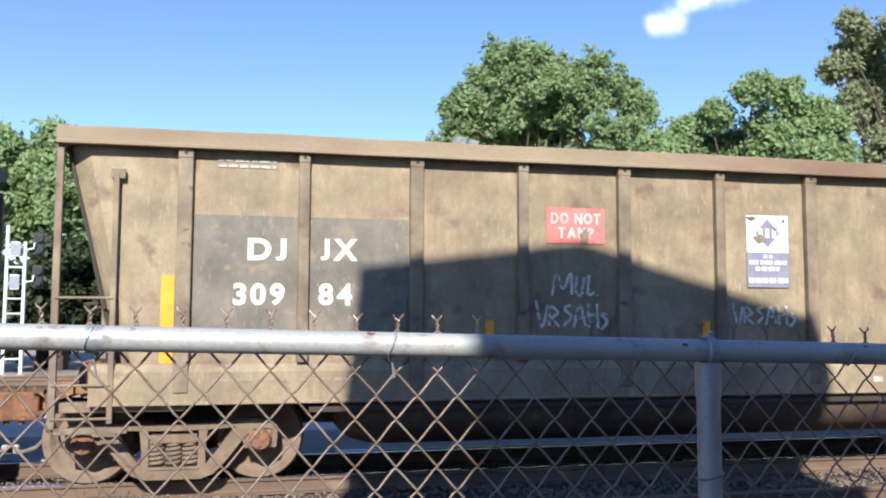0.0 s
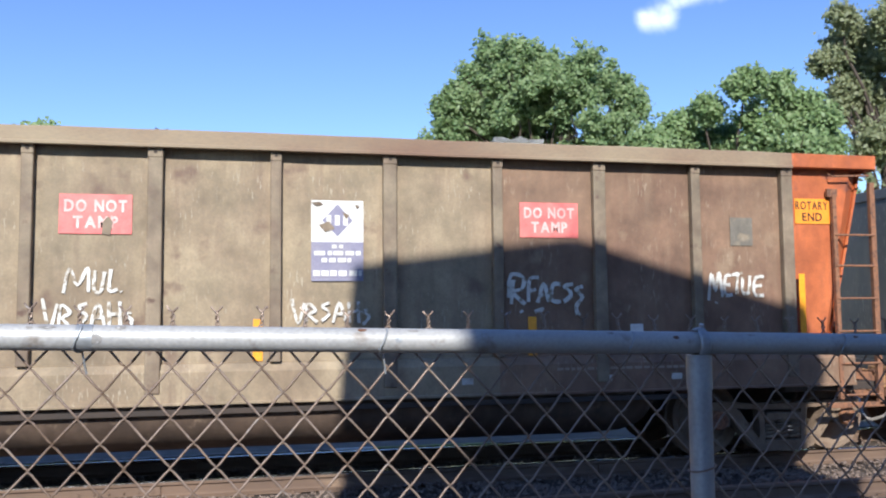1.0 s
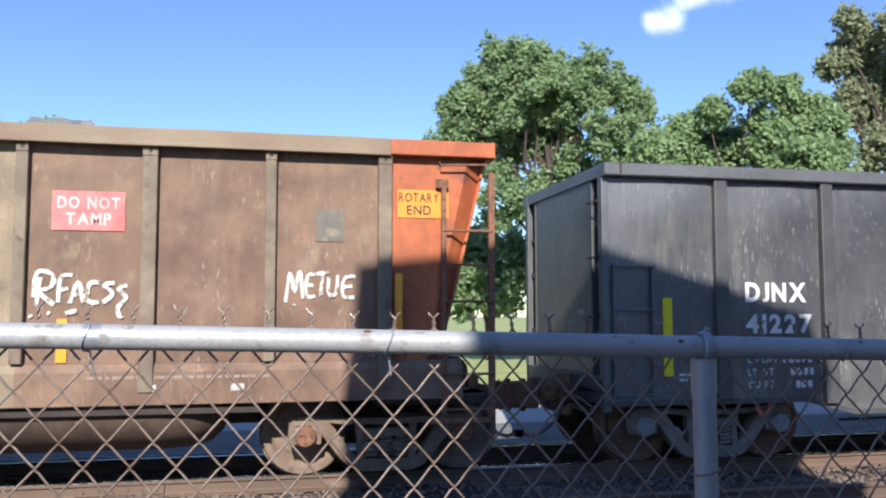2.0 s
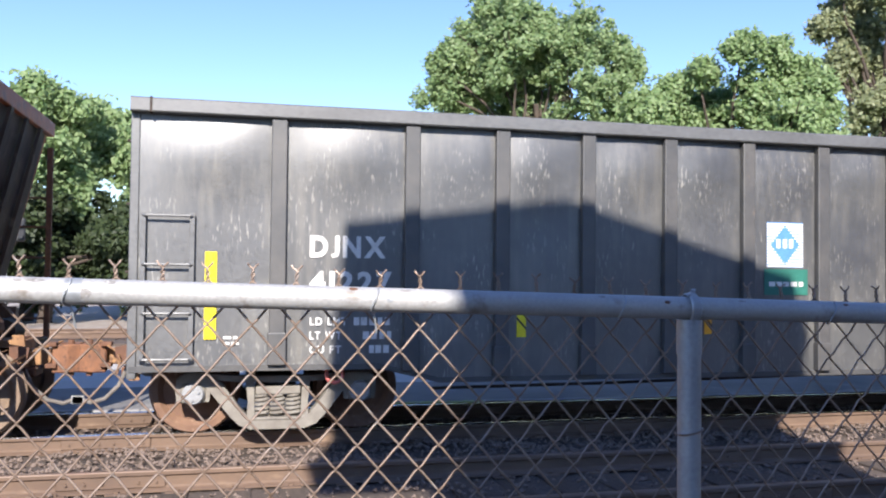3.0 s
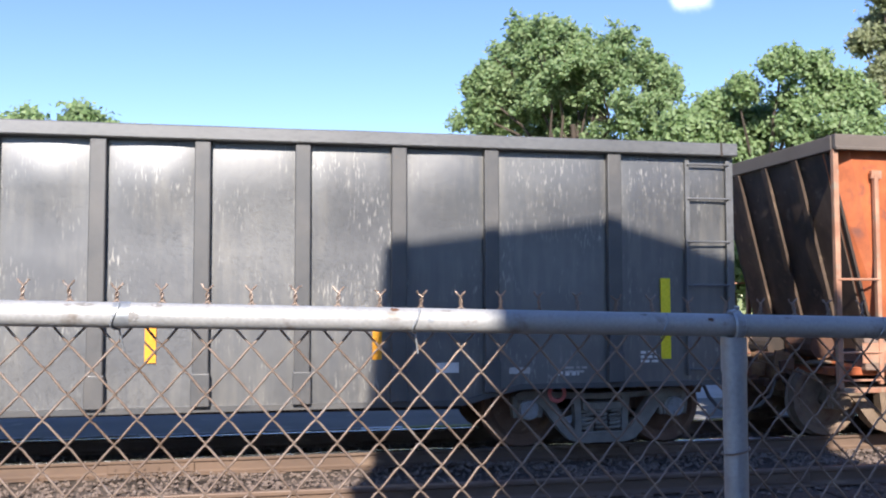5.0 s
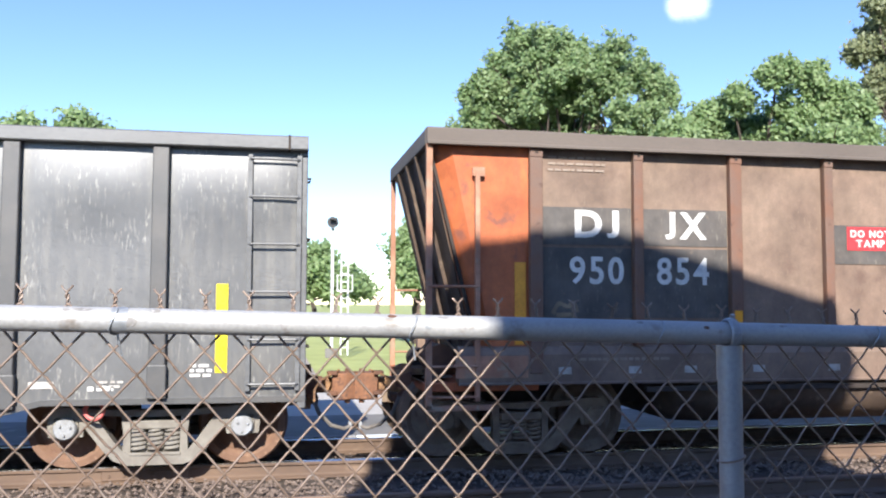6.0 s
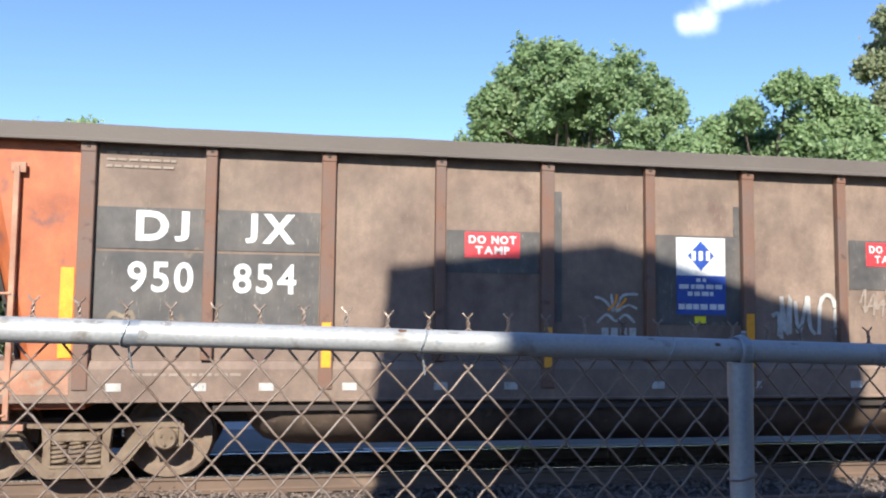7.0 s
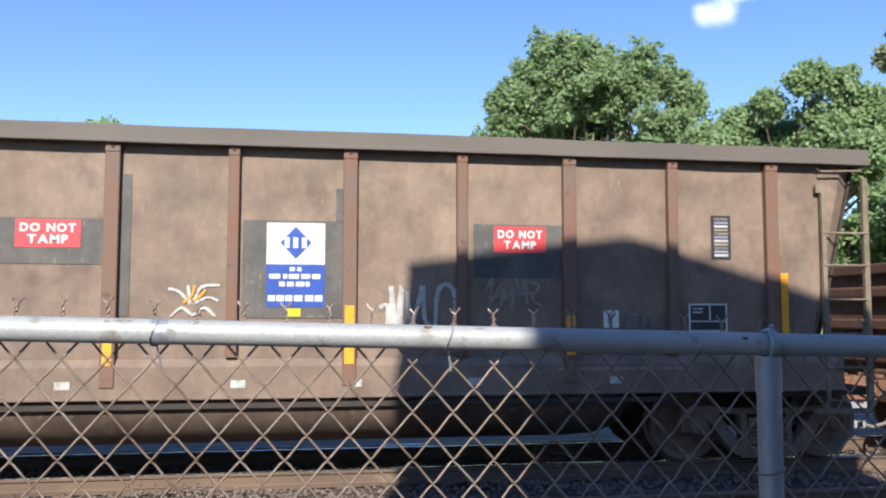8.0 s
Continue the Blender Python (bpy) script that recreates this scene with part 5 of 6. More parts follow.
def low_gondola(label):
    """A lower rusty car at the end of the row."""
    car = empty("gondola_car", pose(0, TRACK_Y, RAIL_Z), label, "freight car", "cars of the train")
    L0, L1, TOP = 0.0, 15.0, 2.45
    for s in (-1, 1):
        part("side_panel", box(L0, L1, *sorted((s * PW, s * (PW - 0.03))), 0.8, TOP - 0.1), M["rust"], car)
        part("top_chord", box(L0, L1, *sorted((s * (PW - 0.06), s * HW)), TOP - 0.14, TOP, 0.015), M["rust"], car)
        for k in range(12):
            x = 0.6 + k * 1.25
            part("rib", box(x - 0.08, x + 0.08, *sorted((s * PW, s * (HW - 0.01))), 0.85, TOP - 0.14, 0.012), M["rust"], car)
    for d, xe in ((-1, L0), (1, L1)):
        part("end_sheet", box(*sorted((xe, xe - d * 0.05)), -PW + 0.03, PW - 0.03, 0.8, TOP - 0.02), M["rust"], car)
        for z in (1.15, 1.6, 2.05):
            part("end_stiffener", box(*sorted((xe, xe + d * 0.09)), -PW + 0.05, PW - 0.05, z - 0.08, z + 0.08, 0.03), M["rust"], car)
        part("end_chord", box(*sorted((xe + d * 0.06, xe - d * 0.1)), -PW, PW, TOP - 0.15, TOP + 0.004, 0.02), M["rust"], car)
        coupler(car, xe, d, M["rust"])
    part("floor", box(L0 + 0.05, L1 - 0.05, -PW + 0.04, PW - 0.04, 0.72, 0.8), M["dark"], car)
    wheels = truck(car, 1.6, M["truck_tan"], M["rust"], M["wheel"]) + truck(car, 13.4, M["truck_tan"], M["rust"], M["wheel"])
    return car, wheels


tan_car, tan_wheels = tub_gondola("faded tan high-sided steel gondola car with white stencils", dict(
    sheet=M["tan"], chord=M["chord_tan"], rib=M["rib_tan"], sill=M["tan"], belly=M["belly"], truck=M["truck_tan"], cap=M["orange_rust"],
    panels=[M["tan"]] * 6 + [M["tan"], M["tan_brown"], M["tan_brown"], M["tan_brown"]], chord_end=M["orange"], sill_end=M["tan_brown"], end_post=(M["rib_tan"], M["orange_rust"])), (M["tan"], M["orange"]))
black_car, black_wheels = flat_gondola("worn black long steel gondola car with dark ribs")
brown_car, brown_wheels = tub_gondola("dusty brown high-sided steel gondola car with black patches", dict(
    sheet=M["brown"], chord=M["chord_grey"], rib=M["rib_brown"], sill=M["brown"], belly=M["belly"], truck=M["truck_tan"], cap=M["truck_tan"],
    panels=[M["brown"]] * 10, end_post=(M["orange_dust"], M["rib_tan"])), (M["orange"], M["brown"]))
ahead_car, ahead_wheels = tub_gondola("dusty brown gondola car coupled ahead of the tan one", dict(
    sheet=M["brown"], chord=M["chord_grey"], rib=M["rib_brown"], sill=M["brown"], belly=M["belly"], truck=M["truck_tan"], cap=M["truck_tan"],
    panels=[M["brown"]] * 10, end_post=(M["rib_tan"], M["rib_tan"])), (M["brown"], M["brown"]))
rust_car, rust_wheels = low_gondola("low rust-brown steel gondola car behind the brown one")


# ---- paint, signs and scrap on the cars ----
def ribbon(name, paths, x, z, w, h, y, mat, parent, thick=0.035, label=""):
    """Sprayed strokes: flat bands along paths given in a unit box."""
    bm = bmesh.new()
    rnd = random.Random(len(paths) * 31 + int(w * 100))
    for order, path in enumerate(paths):
        pts = [Vector((x + px * w, 0, z + pz * h)) for px, pz in path]
        fine = []
        for i in range(len(pts) - 1):
            p0, p1, p2, p3 = pts[max(i - 1, 0)], pts[i], pts[i + 1], pts[min(i + 2, len(pts) - 1)]
            for k in range(5):
                t = k / 5
                fine.append(0.5 * ((2 * p1) + (p2 - p0) * t + (2 * p0 - 5 * p1 + 4 * p2 - p3) * t * t + (3 * p1 - p0 - 3 * p2 + p3) * t ** 3))
        fine.append(pts[-1])
        prev = None
        for i, p in enumerate(fine):
            d = fine[min(i + 1, len(fine) - 1)] - fine[max(i - 1, 0)]
            d = d.normalized() if d.length > 1e-6 else Vector((1, 0, 0))
            nrm = Vector((-d.z, 0, d.x))
            hw = thick / 2 * rnd.uniform(0.75, 1.15)
            lift = -0.0008 * order - 0.00012 * i
            pair = [bm.verts.new((p + nrm * s * hw) + Vector((0, y - 0.0025 + lift, 0))) for s in (-1, 1)] + [bm.verts.new((p + nrm * s * hw) + Vector((0, y, 0))) for s in (-1, 1)]
            if prev:
                bm.faces.new((prev[0], prev[1], pair[1], pair[0]))
                bm.faces.new((prev[2], pair[2], pair[3], prev[3]))
                bm.faces.new((prev[0], pair[0], pair[2], prev[2]))
                bm.faces.new((prev[1], prev[3], pair[3], pair[1]))
            prev = pair
    return tagged(part(name, bm, mat, parent, label), kind="stuff")


def bars(name, x0, x1, zs, height, y, mat, parent, seed=1, lo=0.04, hi=0.12):
    """Writing too small to read: short bars of its size."""
    rnd = random.Random(seed)
    for z in zs:
        x = x0
        while x < x1 - 0.02:
            w = min(rnd.uniform(lo, hi), x1 - x)
            part(name, box(x, x + w, y - 0.002, y, z, z + height), mat, parent)
            x += w + rnd.uniform(0.012, 0.03)


def diamond(name, cx, cz, rx, rz, y, mat, parent):
    return part(name, prism([(cx - rx, cz), (cx, cz - rz), (cx + rx, cz), (cx, cz + rz)], "y", y - 0.003, y), mat, parent)


YP, YR, YS = -(PW + 0.006), -(HW + 0.003), -(PW + 0.073)


def red_sign(car, x0, x1, z0, z1, mat, letters):
    s = plate("warning_sign", x0, x1, z0, z1, YP, mat, car, "red sign with white capitals", 0.005)
    h = z1 - z0
    lettering("letter", "DO NOT", (x0 + x1) / 2, z0 + h * 0.55, h * 0.31, YP - 0.006, letters, s, (x1 - x0) * 0.86, 0.036, True)
    lettering("letter", "TAMP", (x0 + x1) / 2, z0 + h * 0.14, h * 0.31, YP - 0.006, letters, s, (x1 - x0) * 0.62, 0.036, True)


def owner_sign(car, x0, x1, z0, zm, z1, white, blue, mark):
    s = plate("owner_sign", x0, x1, z0, zm - 0.001, YP, blue, car, "blue and white sign with a diamond emblem", 0.005)
    plate("white_field", x0, x1, zm, z1, YP, white, s, "", 0.005)
    cx, cz = (x0 + x1) / 2, (zm + z1) / 2 + 0.01
    diamond("emblem", cx, cz, 0.165, 0.175, YP - 0.006, mark, s)
    for k, dx in enumerate((-0.09, 0.0, 0.09)):
        part("emblem_bar", box(cx + dx - 0.028, cx + dx + 0.022, YP - 0.012, YP - 0.0095, cz - 0.055, cz + 0.055), white, s)
    h = zm - z0
    bars("text_bar", cx - 0.06, cx + 0.06, [z0 + h * 0.84], h * 0.09, YP - 0.007, white, s, 1)
    bars("text_bar", x0 + 0.03, x1 - 0.03, [z0 + h * 0.66], h * 0.11, YP - 0.007, white, s, 2)
    bars("text_bar", cx - 0.17, cx + 0.17, [z0 + h * 0.48], h * 0.11, YP - 0.007, white, s, 3)
    bars("text_bar", x0 + 0.02, x1 - 0.02, [z0 + h * 0.13], h * 0.14, YP - 0.007, white, s, 4, 0.07, 0.09)


def patch_pair(car, mat, z0, z1, lab):
    plate("paint_patch", 0.085, 1.155, z0, z1, YP + 0.003, mat, car, lab)
    plate("paint_patch", 1.283, 2.355, z0, z1, YP + 0.003, mat, car, lab)


GRAF_NAME = [[(0, 0.1), (0.06, 0.95), (0.12, 0.4), (0.19, 1.0), (0.24, 0.2)], [(0.40, 0.9), (0.30, 0.85), (0.29, 0.3), (0.41, 0.28)], [(0.29, 0.58), (0.38, 0.6)], [(0.42, 0.92), (0.60, 0.98)], [(0.51, 0.95), (0.49, 0.3)],
             [(0.60, 0.85), (0.59, 0.4), (0.66, 0.3), (0.71, 0.45), (0.72, 0.9)], [(0.97, 0.85), (0.82, 0.8), (0.80, 0.3), (0.96, 0.25)], [(0.81, 0.55), (0.93, 0.57)], [(0.13, 0.05), (0.12, 0.0)]]
GRAF_CREW = [[(0.03, 0.5), (0.06, 1.0), (0.22, 0.95), (0.20, 0.7), (0.08, 0.62), (0.24, 0.35)], [(0.09, 0.9), (0.06, 0.35)], [(0.42, 0.95), (0.30, 0.9), (0.28, 0.4)], [(0.29, 0.65), (0.38, 0.68)], [(0.40, 0.38), (0.48, 0.82), (0.54, 0.4)], [(0.42, 0.55), (0.54, 0.57)],
             [(0.70, 0.8), (0.60, 0.78), (0.58, 0.45), (0.70, 0.4)], [(0.86, 0.8), (0.75, 0.75), (0.84, 0.58), (0.74, 0.40)], [(0.99, 0.75), (0.90, 0.68), (0.98, 0.5), (0.90, 0.3), (0.92, 0.1)], [(0.0, 0.15), (0.015, 0.1)], [(0.36, 0.18), (0.48, 0.24)], [(0.93, 0.12), (0.94, 0.08)], [(0.18, 0.2), (0.2, 0.17)]]
GRAF_TOP = [[(0.05, 0.05), (0.14, 0.95), (0.28, 0.35), (0.44, 1.0), (0.46, 0.1)], [(0.56, 0.9), (0.55, 0.2), (0.66, 0.12), (0.72, 0.85)], [(0.82, 0.95), (0.80, 0.15), (0.94, 0.2)], [(0.99, 0.12), (1.0, 0.08)]]
GRAF_LOW = [[(0.02, 0.95), (0.10, 0.1), (0.18, 0.8)], [(0.2, 0.15), (0.22, 0.75), (0.32, 0.55), (0.24, 0.4), (0.34, 0.12)], [(0.50, 0.8), (0.40, 0.7), (0.50, 0.45), (0.39, 0.15)], [(0.54, 0.1), (0.62, 0.8), (0.70, 0.15)], [(0.56, 0.4), (0.68, 0.42)], [(0.74, 0.85), (0.75, 0.1)], [(0.75, 0.5), (0.86, 0.5)], [(0.86, 0.85), (0.87, 0.08)], [(0.99, 0.55), (0.92, 0.5), (1.0, 0.3), (0.92, 0.02)]]
GRAF_WIDE = [[(0.0, 0.5), (0.1, 0.55), (0.1, 0.05)], [(0.14, 0.0), (0.15, 0.95)], [(0.15, 0.9), (0.22, 0.1), (0.28, 0.95), (0.27, 0.1)], [(0.36, 0.85), (0.40, 0.15), (0.5, 0.6), (0.56, 0.95), (0.58, 0.3), (0.66, 0.1)], [(0.72, 0.1), (0.75, 0.8), (0.86, 1.0), (0.97, 0.8), (0.98, 0.1)]]
GRAF_FLOWER = [[(0.45, 0.4), (0.25, 0.75), (0.05, 0.85)], [(0.45, 0.4), (0.4, 0.95)], [(0.5, 0.45), (0.65, 0.9), (0.98, 0.95)], [(0.5, 0.4), (0.75, 0.6), (0.95, 0.5)], [(0.1, 0.05), (0.3, 0.3), (0.5, 0.1), (0.7, 0.3), (0.9, 0.05)]]


GRAF_SCRAWL = [[(0.0, 0.5), (0.12, 0.95), (0.1, 0.2), (0.3, 0.8), (0.28, 0.1)], [(0.38, 0.9), (0.34, 0.3), (0.5, 0.6), (0.46, 0.05)], [(0.55, 0.95), (0.62, 0.4), (0.7, 0.9), (0.74, 0.15)], [(0.8, 0.85), (0.96, 0.7), (0.82, 0.35), (1.0, 0.1)], [(0.05, 0.35), (0.45, 0.45), (0.9, 0.5)]]


def mark_tan(car):
    patch_pair(car, M["patch_grey"], 1.58, 2.83, "faded grey paint patch behind the stencil")
    for txt, x, z, w in (("DJ", 0.64, 2.36, 0.40), ("JX", 1.40, 2.37, 0.40), ("309", 0.50, 1.885, 0.53), ("84", 1.385, 1.89, 0.36)):
        lettering("letter", txt, x, z, 0.235, YP - 0.001, M["white"], car, w, 0.035)
    bars("small_stencil", 0.32, 0.92, (3.40, 3.34), 0.028, YP, M["grey_white"], car, 3)
    red_sign(car, 3.95, 4.65, 2.615, 3.02, M["red_faded"], M["pink_letters"])
    part("torn_spot", prism([(4.36, 2.62), (4.44, 2.60), (4.47, 2.74), (4.42, 2.80), (4.37, 2.74)], "y", YP - 0.010, YP - 0.0065), M["rib_tan"], car)
    owner_sign(car, 6.47, 7.03, 2.135, 2.555, 3.005, M["white"], M["blue_faded"], M["blue_faded"])
    for poly in ([(6.47, 2.98), (6.56, 2.99), (6.60, 2.96), (6.52, 2.94)], [(6.55, 2.74), (6.66, 2.78), (6.72, 2.70), (6.62, 2.66)], [(6.94, 2.96), (6.99, 2.95), (6.96, 2.91)], [(6.80, 2.88), (6.88, 2.85), (6.84, 2.80)]):
        part("torn_spot", prism(poly, "y", YP - 0.016, YP - 0.0135), M["rib_tan"], car)
    red_sign(car, 8.81, 9.51, 2.63, 3.03, M["red_faded"], M["pink_letters"])
    ribbon("graffiti", GRAF_TOP, 3.98, 2.0, 0.58, 0.27, YP, M["spray"], car, 0.035, "white sprayed tag")
    ribbon("graffiti", GRAF_LOW, 3.80, 1.62, 0.87, 0.36, YP, M["spray"], car, 0.035, "white sprayed tag")
    ribbon("graffiti", GRAF_LOW, 6.25, 1.66, 0.84, 0.30, YP, M["spray"], car, 0.034, "white sprayed tag")
    ribbon("graffiti", GRAF_CREW, 8.64, 1.70, 0.92, 0.50, YP, M["spray"], car, 0.045, "white sprayed tag")
    ribbon("graffiti", GRAF_NAME, 11.14, 1.87, 0.76, 0.37, YP, M["spray"], car, 0.04, "white sprayed tag")
    plate("reflector", -0.22, -0.09, 1.29, 2.19, YP, M["yellow"], car, "yellow reflective strip")
    for x in (3.225, 5.87, 8.89):
        plate("reflector", x, x + 0.10, 1.30, 1.735, YP, M["yellow"], car, "yellow reflective strip")
    plate("reflector", 12.30, 12.38, 1.35, 2.22, YR, M["yellow"], car, "yellow reflective strip")
    plate("rotary_sign", 12.34, 12.91, 2.84, 3.15, YP, M["sign_orange"], car, "orange sign with black capitals", 0.005)
    lettering("letter", "ROTARY", 12.575, 3.015, 0.10, YP - 0.006, M["signal"], car, 0.45, 0.012, True)
    lettering("letter", "END", 12.575, 2.875, 0.10, YP - 0.006, M["signal"], car, 0.27, 0.012, True)
    plate("paint_patch", 11.45, 11.75, 2.56, 2.90, YP, M["patch_grey"], car, "grey painted square")
    plate("small_plate", 10.13, 10.29, 1.53, 1.64, YP, M["white"], car)
    for x in (8.1, 9.73, 10.6):
        plate("small_plate", x, x + 0.13, 1.0, 1.07, YS, M["grey_white"], car)
    bars("small_stencil", 9.2, 11.0, (1.13,), 0.03, YS, M["faint"], car, 9)
    bars("small_stencil", 0.4, 1.9, (1.10,), 0.03, YS, M["faint"], car, 12)
    # the second piece's white also stands for a blown glare spot
    for x0, x1, z, seed in ((8.55, 9.15, 3.73, 3), (2.88, 3.18, 3.73, 5), (10.0, 10.2, 3.68, 7), (4.85, 4.98, 3.69, 8)):
        rnd = random.Random(seed)
        bm = bmesh.new()
        n = 6
        up = [bm.verts.new((x0 + (x1 - x0) * i / n, -1.33 + rnd.uniform(-0.02, 0.02), z + 0.03 + rnd.uniform(0, 0.05) * min(1, (x1 - x0) * 4))) for i in range(n + 1)]
        dn = [bm.verts.new((x0 + (x1 - x0) * i / n, -1.20, z - 0.12)) for i in range(n + 1)]
        bk = [bm.verts.new(v.co + Vector((0, 0.15, -0.02))) for v in up]
        for i in range(n):
            bm.faces.new((dn[i], dn[i + 1], up[i + 1], up[i]))
            bm.faces.new((up[i], up[i + 1], bk[i + 1], bk[i]))
        bmesh.ops.solidify(bm, geom=list(bm.faces), thickness=0.006)
        part("scrap", bm, M["mast"] if x1 - x0 > 0.15 else M["rust"], car, "bent pale sheet of scrap metal")


def mark_black(car):
    for x, z0, z1, w in ((-2.175, 1.06, 1.97, 0.12), (12.30, 1.04, 1.96, 0.12), (1.22, 1.06, 1.41, 0.11), (3.56, 1.08, 1.40, 0.10), (6.65, 1.08, 1.52, 0.11), (8.985, 1.08, 1.40, 0.10)):
        r = plate("reflector", x, x + w, z0, z1, YP, M["lemon"] if x < 2 or x > 12 else M["yellow"], car, "yellow reflective strip")
        if z1 - z0 < 0.5:
            part("slash", prism([(x, z0 + 0.2), (x + w, z0 + 0.08), (x + w, z0 + 0.11), (x, z0 + 0.23)], "y", YP - 0.006, YP - 0.004), M["signal"], r)
    lettering("letter", "DJNX", -1.10, 1.925, 0.235, YP - 0.001, M["white"], car, 0.82, 0.04)
    lettering("letter", "41227", -1.10, 1.55, 0.23, YP - 0.001, M["white"], car, 0.89, 0.04)
    for txt, z in (("LD LMT", 1.20), ("LT WT", 1.05), ("CU FT", 0.90)):
        lettering("letter", txt, -1.09, z, 0.085, YP - 0.001, M["white"], car, 0.40 if "M" in txt else 0.34, 0.03)
    for z, x0 in ((1.20, -0.62), (1.05, -0.52), (0.90, -0.45)):
        bars("small_stencil", x0, -0.21, (z,), 0.085, YP, M["white"], car, int(z * 100), 0.05, 0.07)
    s = plate("owner_sign", 4.40, 4.90, 1.885, 2.435, YP, M["blue_mid"], car, "white and blue striped sign with an emblem", 0.004)
    for k in range(16):
        z = 1.89 + k * 0.034
        half = 0.25 - max(0.0, 0.2 - abs(z + 0.012 - 2.16) * 0.85)
        for a, b in ((4.40, 4.40 + half), (4.90 - half, 4.90)):
            if z + 0.02 < 2.435:
                part("stripe", box(a, b, YP - 0.0075, YP - 0.005, z, z + 0.021), M["white"], s)
    for dx in (-0.09, 0.0, 0.085):
        part("emblem_bar", box(4.65 + dx - 0.03, 4.65 + dx + 0.025, YP - 0.009, YP - 0.005, 2.12, 2.23), M["white"], s)
    g = plate("name_sign", 4.365, 4.965, 1.55, 1.865, YP, M["green"], car, "dark green sign with white writing", 0.004)
    bars("text_bar", 4.43, 4.90, (1.655,), 0.055, YP - 0.005, M["white"], g, 4, 0.08, 0.09)
    plate("small_plate", 9.68, 9.93, 0.925, 1.035, YP, M["white"], car)
    bars("small_stencil", 11.15, 11.40, (0.90, 0.945), 0.025, YP, M["grey_white"], car, 5)
    bars("small_stencil", 12.05, 12.27, (1.0, 1.05, 1.10), 0.03, YP, M["white"], car, 6)
    bars("small_stencil", -1.98, -1.82, (1.0, 1.06), 0.03, YP, M["white"], car, 7)
    plate("small_plate", 10.50, 10.74, 0.90, 0.97, YP, M["grey_white"], car)
    bars("small_stencil", 11.06, 11.31, (0.87,), 0.045, YP, M["white"], car, 8)
    for x in (-2.0 + 1.2, 11.1):
        part("jacking_ring", tube([(x + 0.09 * math.cos(a), -1.25, 0.66 + 0.09 * math.sin(a)) for a in np.linspace(0, 2 * math.pi, 17)], 0.022, 8), M["red_faded"], car, "red painted ring")


def mark_brown(car):
    for z0, z1 in ((1.60, 2.40), (2.43, 2.86)):
        patch_pair(car, M["patch"], z0, z1, "worn black paint patch behind the stencil")
    for txt, x, z, w in (("DJ", 0.475, 2.515, 0.53), ("JX", 1.575, 2.515, 0.52)):
        lettering("letter", txt, x, z, 0.315, YP - 0.001, M["white"], car, w, 0.034)
    for txt, x, z, w in (("950", 0.41, 1.985, 0.65), ("854", 1.465, 1.985, 0.65)):
        lettering("letter", txt, x, z, 0.315, YP - 0.001, M["white"], car, w, 0.018)
    bars("small_stencil", 0.16, 0.85, (3.27, 3.34, 3.41), 0.026, YP, M["faint"], car, 3)
    plate("paint_patch", 3.735, 4.80, 2.25, 2.72, YP + 0.003, M["patch"], car, "black paint patch behind a sign")
    red_sign(car, 3.94, 4.57, 2.42, 2.705, M["red"], M["white"])
    plate("paint_patch", 6.19, 7.25, 1.70, 2.735, YP + 0.003, M["patch"], car, "black paint patch behind a sign")
    owner_sign(car, 6.44, 7.05, 1.82, 2.27, 2.71, M["white"], M["blue"], M["blue"])
    plate("paint_patch", 8.67, 9.68, 2.14, 2.735, YP + 0.003, M["patch"], car, "black paint patch behind a sign")
    red_sign(car, 8.90, 9.49, 2.425, 2.713, M["red"], M["white"])
    plate("paint_streak", 4.955, 5.06, 1.72, 3.19, YP + 0.001, M["patch"], car, "dark brushed paint stripe")
    plate("paint_streak", 7.165, 7.235, 2.74, 3.09, YP + 0.001, M["patch"], car, "dark brushed paint stripe")
    ribbon("graffiti", GRAF_FLOWER, 5.42, 1.70, 0.56, 0.36, YP, M["grey_white"], car, 0.03, "white sprayed flower")
    ribbon("graffiti", [[(0.0, 0.1), (0.4, 0.5), (0.5, 1.0)], [(0.5, 0.2), (0.9, 0.6), (1.0, 0.8)]], 5.60, 1.84, 0.22, 0.20, YP - 0.006, M["sign_orange"], car, 0.025, "orange sprayed petals")
    for k in range(4):
        plate("graffiti_blot", 5.53 + k * 0.11, 5.61 + k * 0.11, 1.50, 1.66, YP, M["grey_white"], car)
    ribbon("graffiti", GRAF_WIDE, 7.64, 1.55, 0.84, 0.52, YP, M["grey_white"], car, 0.05, "white sprayed tag")
    ribbon("graffiti", GRAF_SCRAWL, 8.80, 1.80, 0.64, 0.36, YP, M["faint"], car, 0.03, "faint sprayed scrawl")
    ribbon("graffiti", [[(0.1, 0.2), (0.3, 0.9), (0.6, 0.7), (0.8, 0.95), (0.9, 0.3)], [(0.2, 0.1), (0.8, 0.15)]], 0.17, 1.62, 0.36, 0.16, YP - 0.004, M["rib_tan"], car, 0.05, "tan paint blot")
    for x, x1, z0, z1, y in ((-0.235, -0.105, 1.31, 2.225, YP), (2.39, 2.49, 1.22, 1.69, YR), (7.265, 7.365, 1.22, 1.835, YR), (9.70, 9.80, 1.30, 1.73, YR), (12.27, 12.36, 1.35, 2.22, YR), (4.83, 4.92, 1.22, 1.66, YR)):
        plate("reflector", x, x1, z0, z1, y, M["yellow"], car, "yellow reflective strip")
    plate("paint_patch", -0.92, -0.10, 0.95, 1.19, YS, M["orange_dust"], car, "dusty orange paint on the sill")
    plate("small_plate", 6.66, 6.80, 1.72, 1.80, YP, M["lemon"], car)
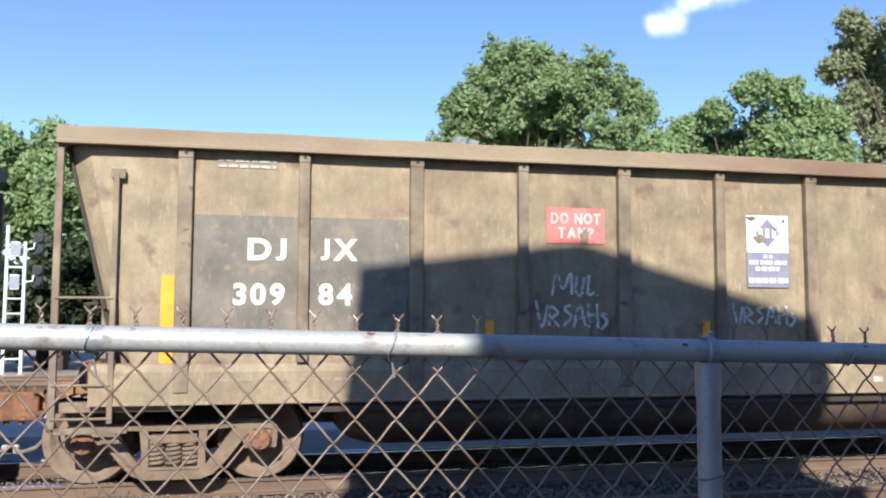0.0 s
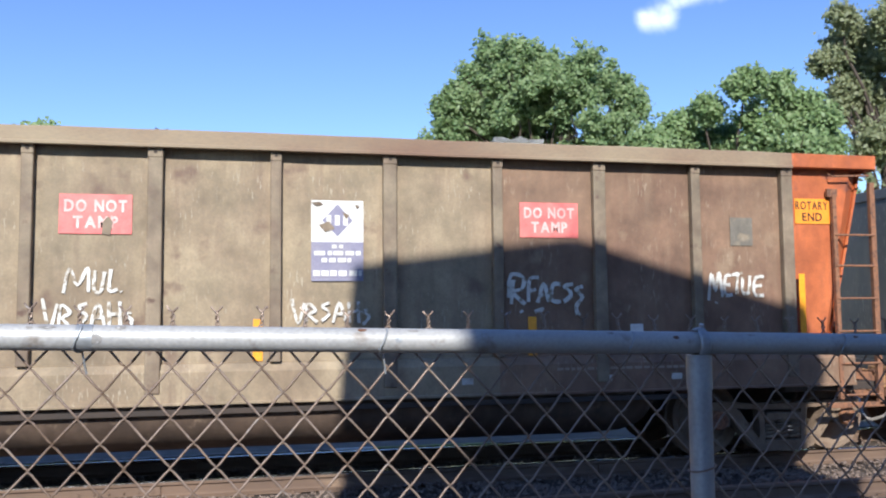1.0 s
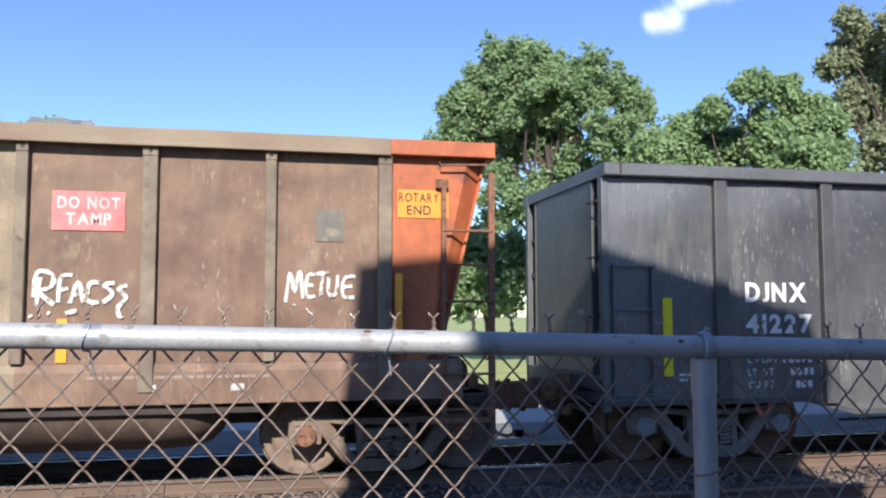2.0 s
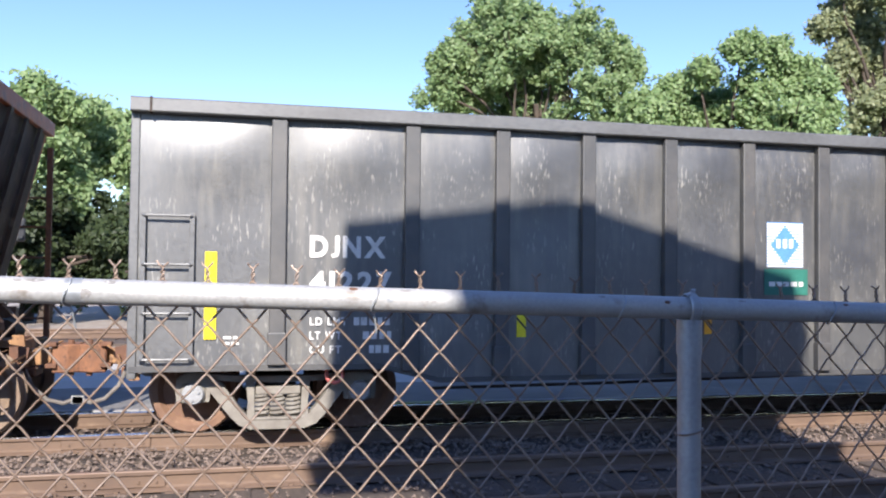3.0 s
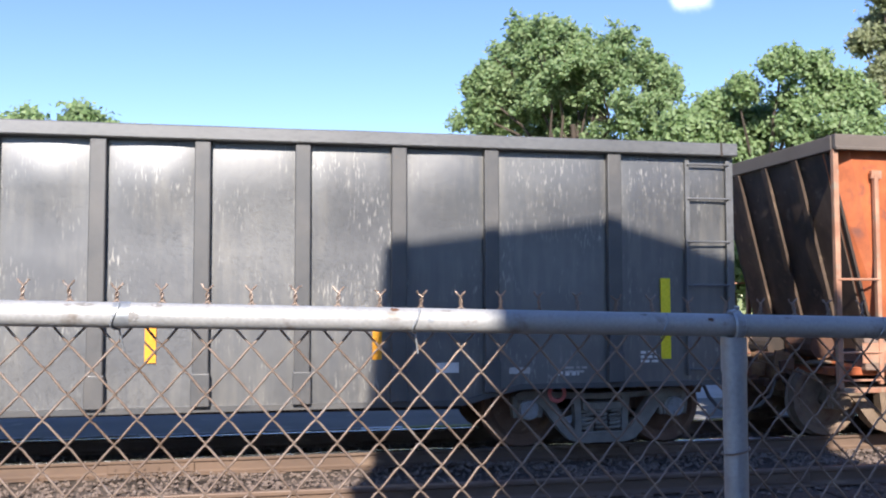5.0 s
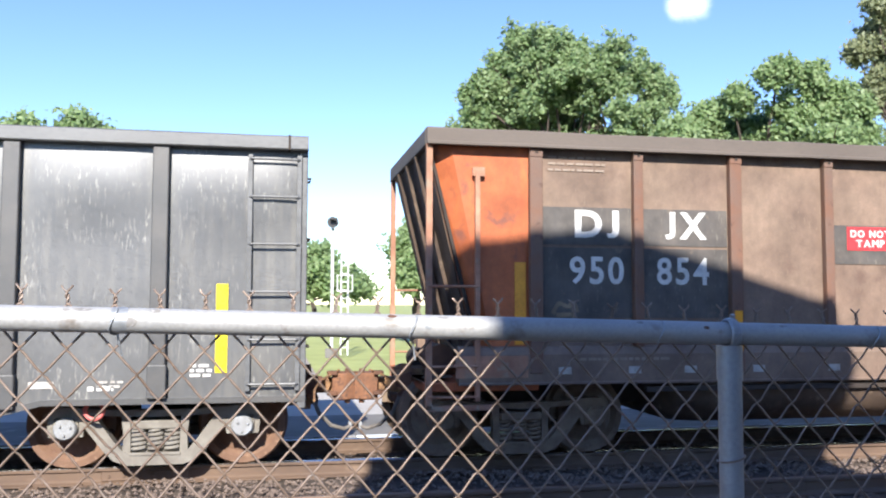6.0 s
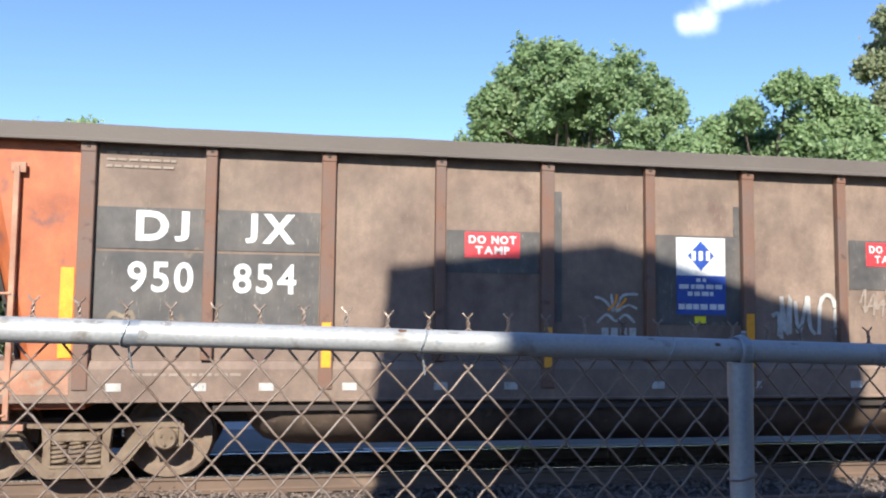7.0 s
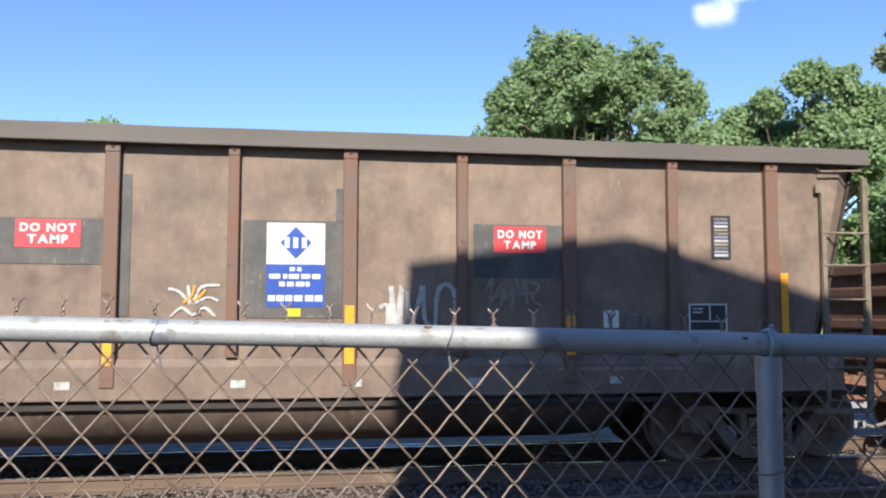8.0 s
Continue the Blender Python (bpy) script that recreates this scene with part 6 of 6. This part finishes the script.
    for x in (0.25, 1.08, 1.76, 2.62, 3.6, 4.38, 6.1, 7.3, 8.6, 10.2):
        plate("small_plate", x, x + 0.15, 0.98, 1.06, YS, M["grey_white"], car)
    p = plate("tag_plate", 10.155, 10.335, 1.595, 1.79, YP, M["white"], car, "small white square with a letter")
    lettering("letter", "Y", 10.245, 1.625, 0.13, YP - 0.004, M["signal"], p, 0.11, 0.02, True)
    plate("graffiti_blot", 10.41, 10.56, 1.59, 1.76, YP, M["patch_grey"], car)
    plate("graffiti_blot", 10.60, 10.81, 1.60, 1.76, YP, M["patch_grey"], car)
    b = plate("data_plate", 11.17, 11.64, 1.55, 1.865, YP, M["signal"], car, "black plate with a white border")
    for x0, x1, z0, z1 in ((11.17, 11.64, 1.85, 1.868), (11.17, 11.64, 1.547, 1.565), (11.17, 11.19, 1.55, 1.865), (11.62, 11.64, 1.55, 1.865), (11.42, 11.435, 1.68, 1.85), (11.19, 11.62, 1.66, 1.672)):
        part("border", box(x0, x1, YP - 0.0065, YP - 0.004, z0, z1), M["white"], b)
    bars("text_bar", 11.22, 11.34, (1.76, 1.80), 0.018, YP - 0.004, M["grey_white"], b, 2)
    t = plate("data_plate", 11.465, 11.705, 2.38, 2.885, YP, M["signal"], car, "dark plate with faded bars")
    for k in range(11):
        plate("colour_bar", 11.50, 11.67, 2.41 + k * 0.042, 2.437 + k * 0.042, YP - 0.0045, (M["grey_white"], M["blue_faded"], M["patch_grey"], M["faint"])[k % 4], t, "", 0.002)
    bars("small_stencil", 9.6, 11.2, (1.13,), 0.03, YS, M["faint"], car, 9)
    bars("small_stencil", 0.5, 1.6, (1.13,), 0.03, YS, M["faint"], car, 12)


mark_tan(tan_car)
mark_black(black_car)
mark_brown(brown_car)

# ---- the train's run ----
RUN = [(0.0, -0.719), (0.5, -3.164), (1.0, -5.813), (1.5, -8.233), (1.7, -9.268), (2.8, -14.80), (3.0, -15.81), (3.5, -18.19), (4.0, -20.76), (4.5, -23.14), (4.7, -24.145),
       (5.8, -29.57), (6.0, -30.55), (6.5, -32.87), (7.0, -35.39), (7.5, -37.72), (8.0, -40.24)]


def run_at(t):
    return float(np.interp(t, [r[0] for r in RUN], [r[1] for r in RUN]))


def motions():
    for car, off in ((ahead_car, -15.93), (tan_car, 0.0), (black_car, 17.646), (brown_car, 33.40), (rust_car, 48.15)):
        walk(car, [(t, pose(s + off, TRACK_Y, RAIL_Z)) for t, s in RUN])
    times = [k * 0.1 for k in range(81)]
    for wheel in ahead_wheels + tan_wheels + black_wheels + brown_wheels + rust_wheels:
        at = wheel.matrix_basis.translation.copy()
        walk(wheel, [(t, pose(at.x, at.y, at.z, 0, math.degrees(run_at(t) / WHEEL_R), 0)) for t in times])


motions()
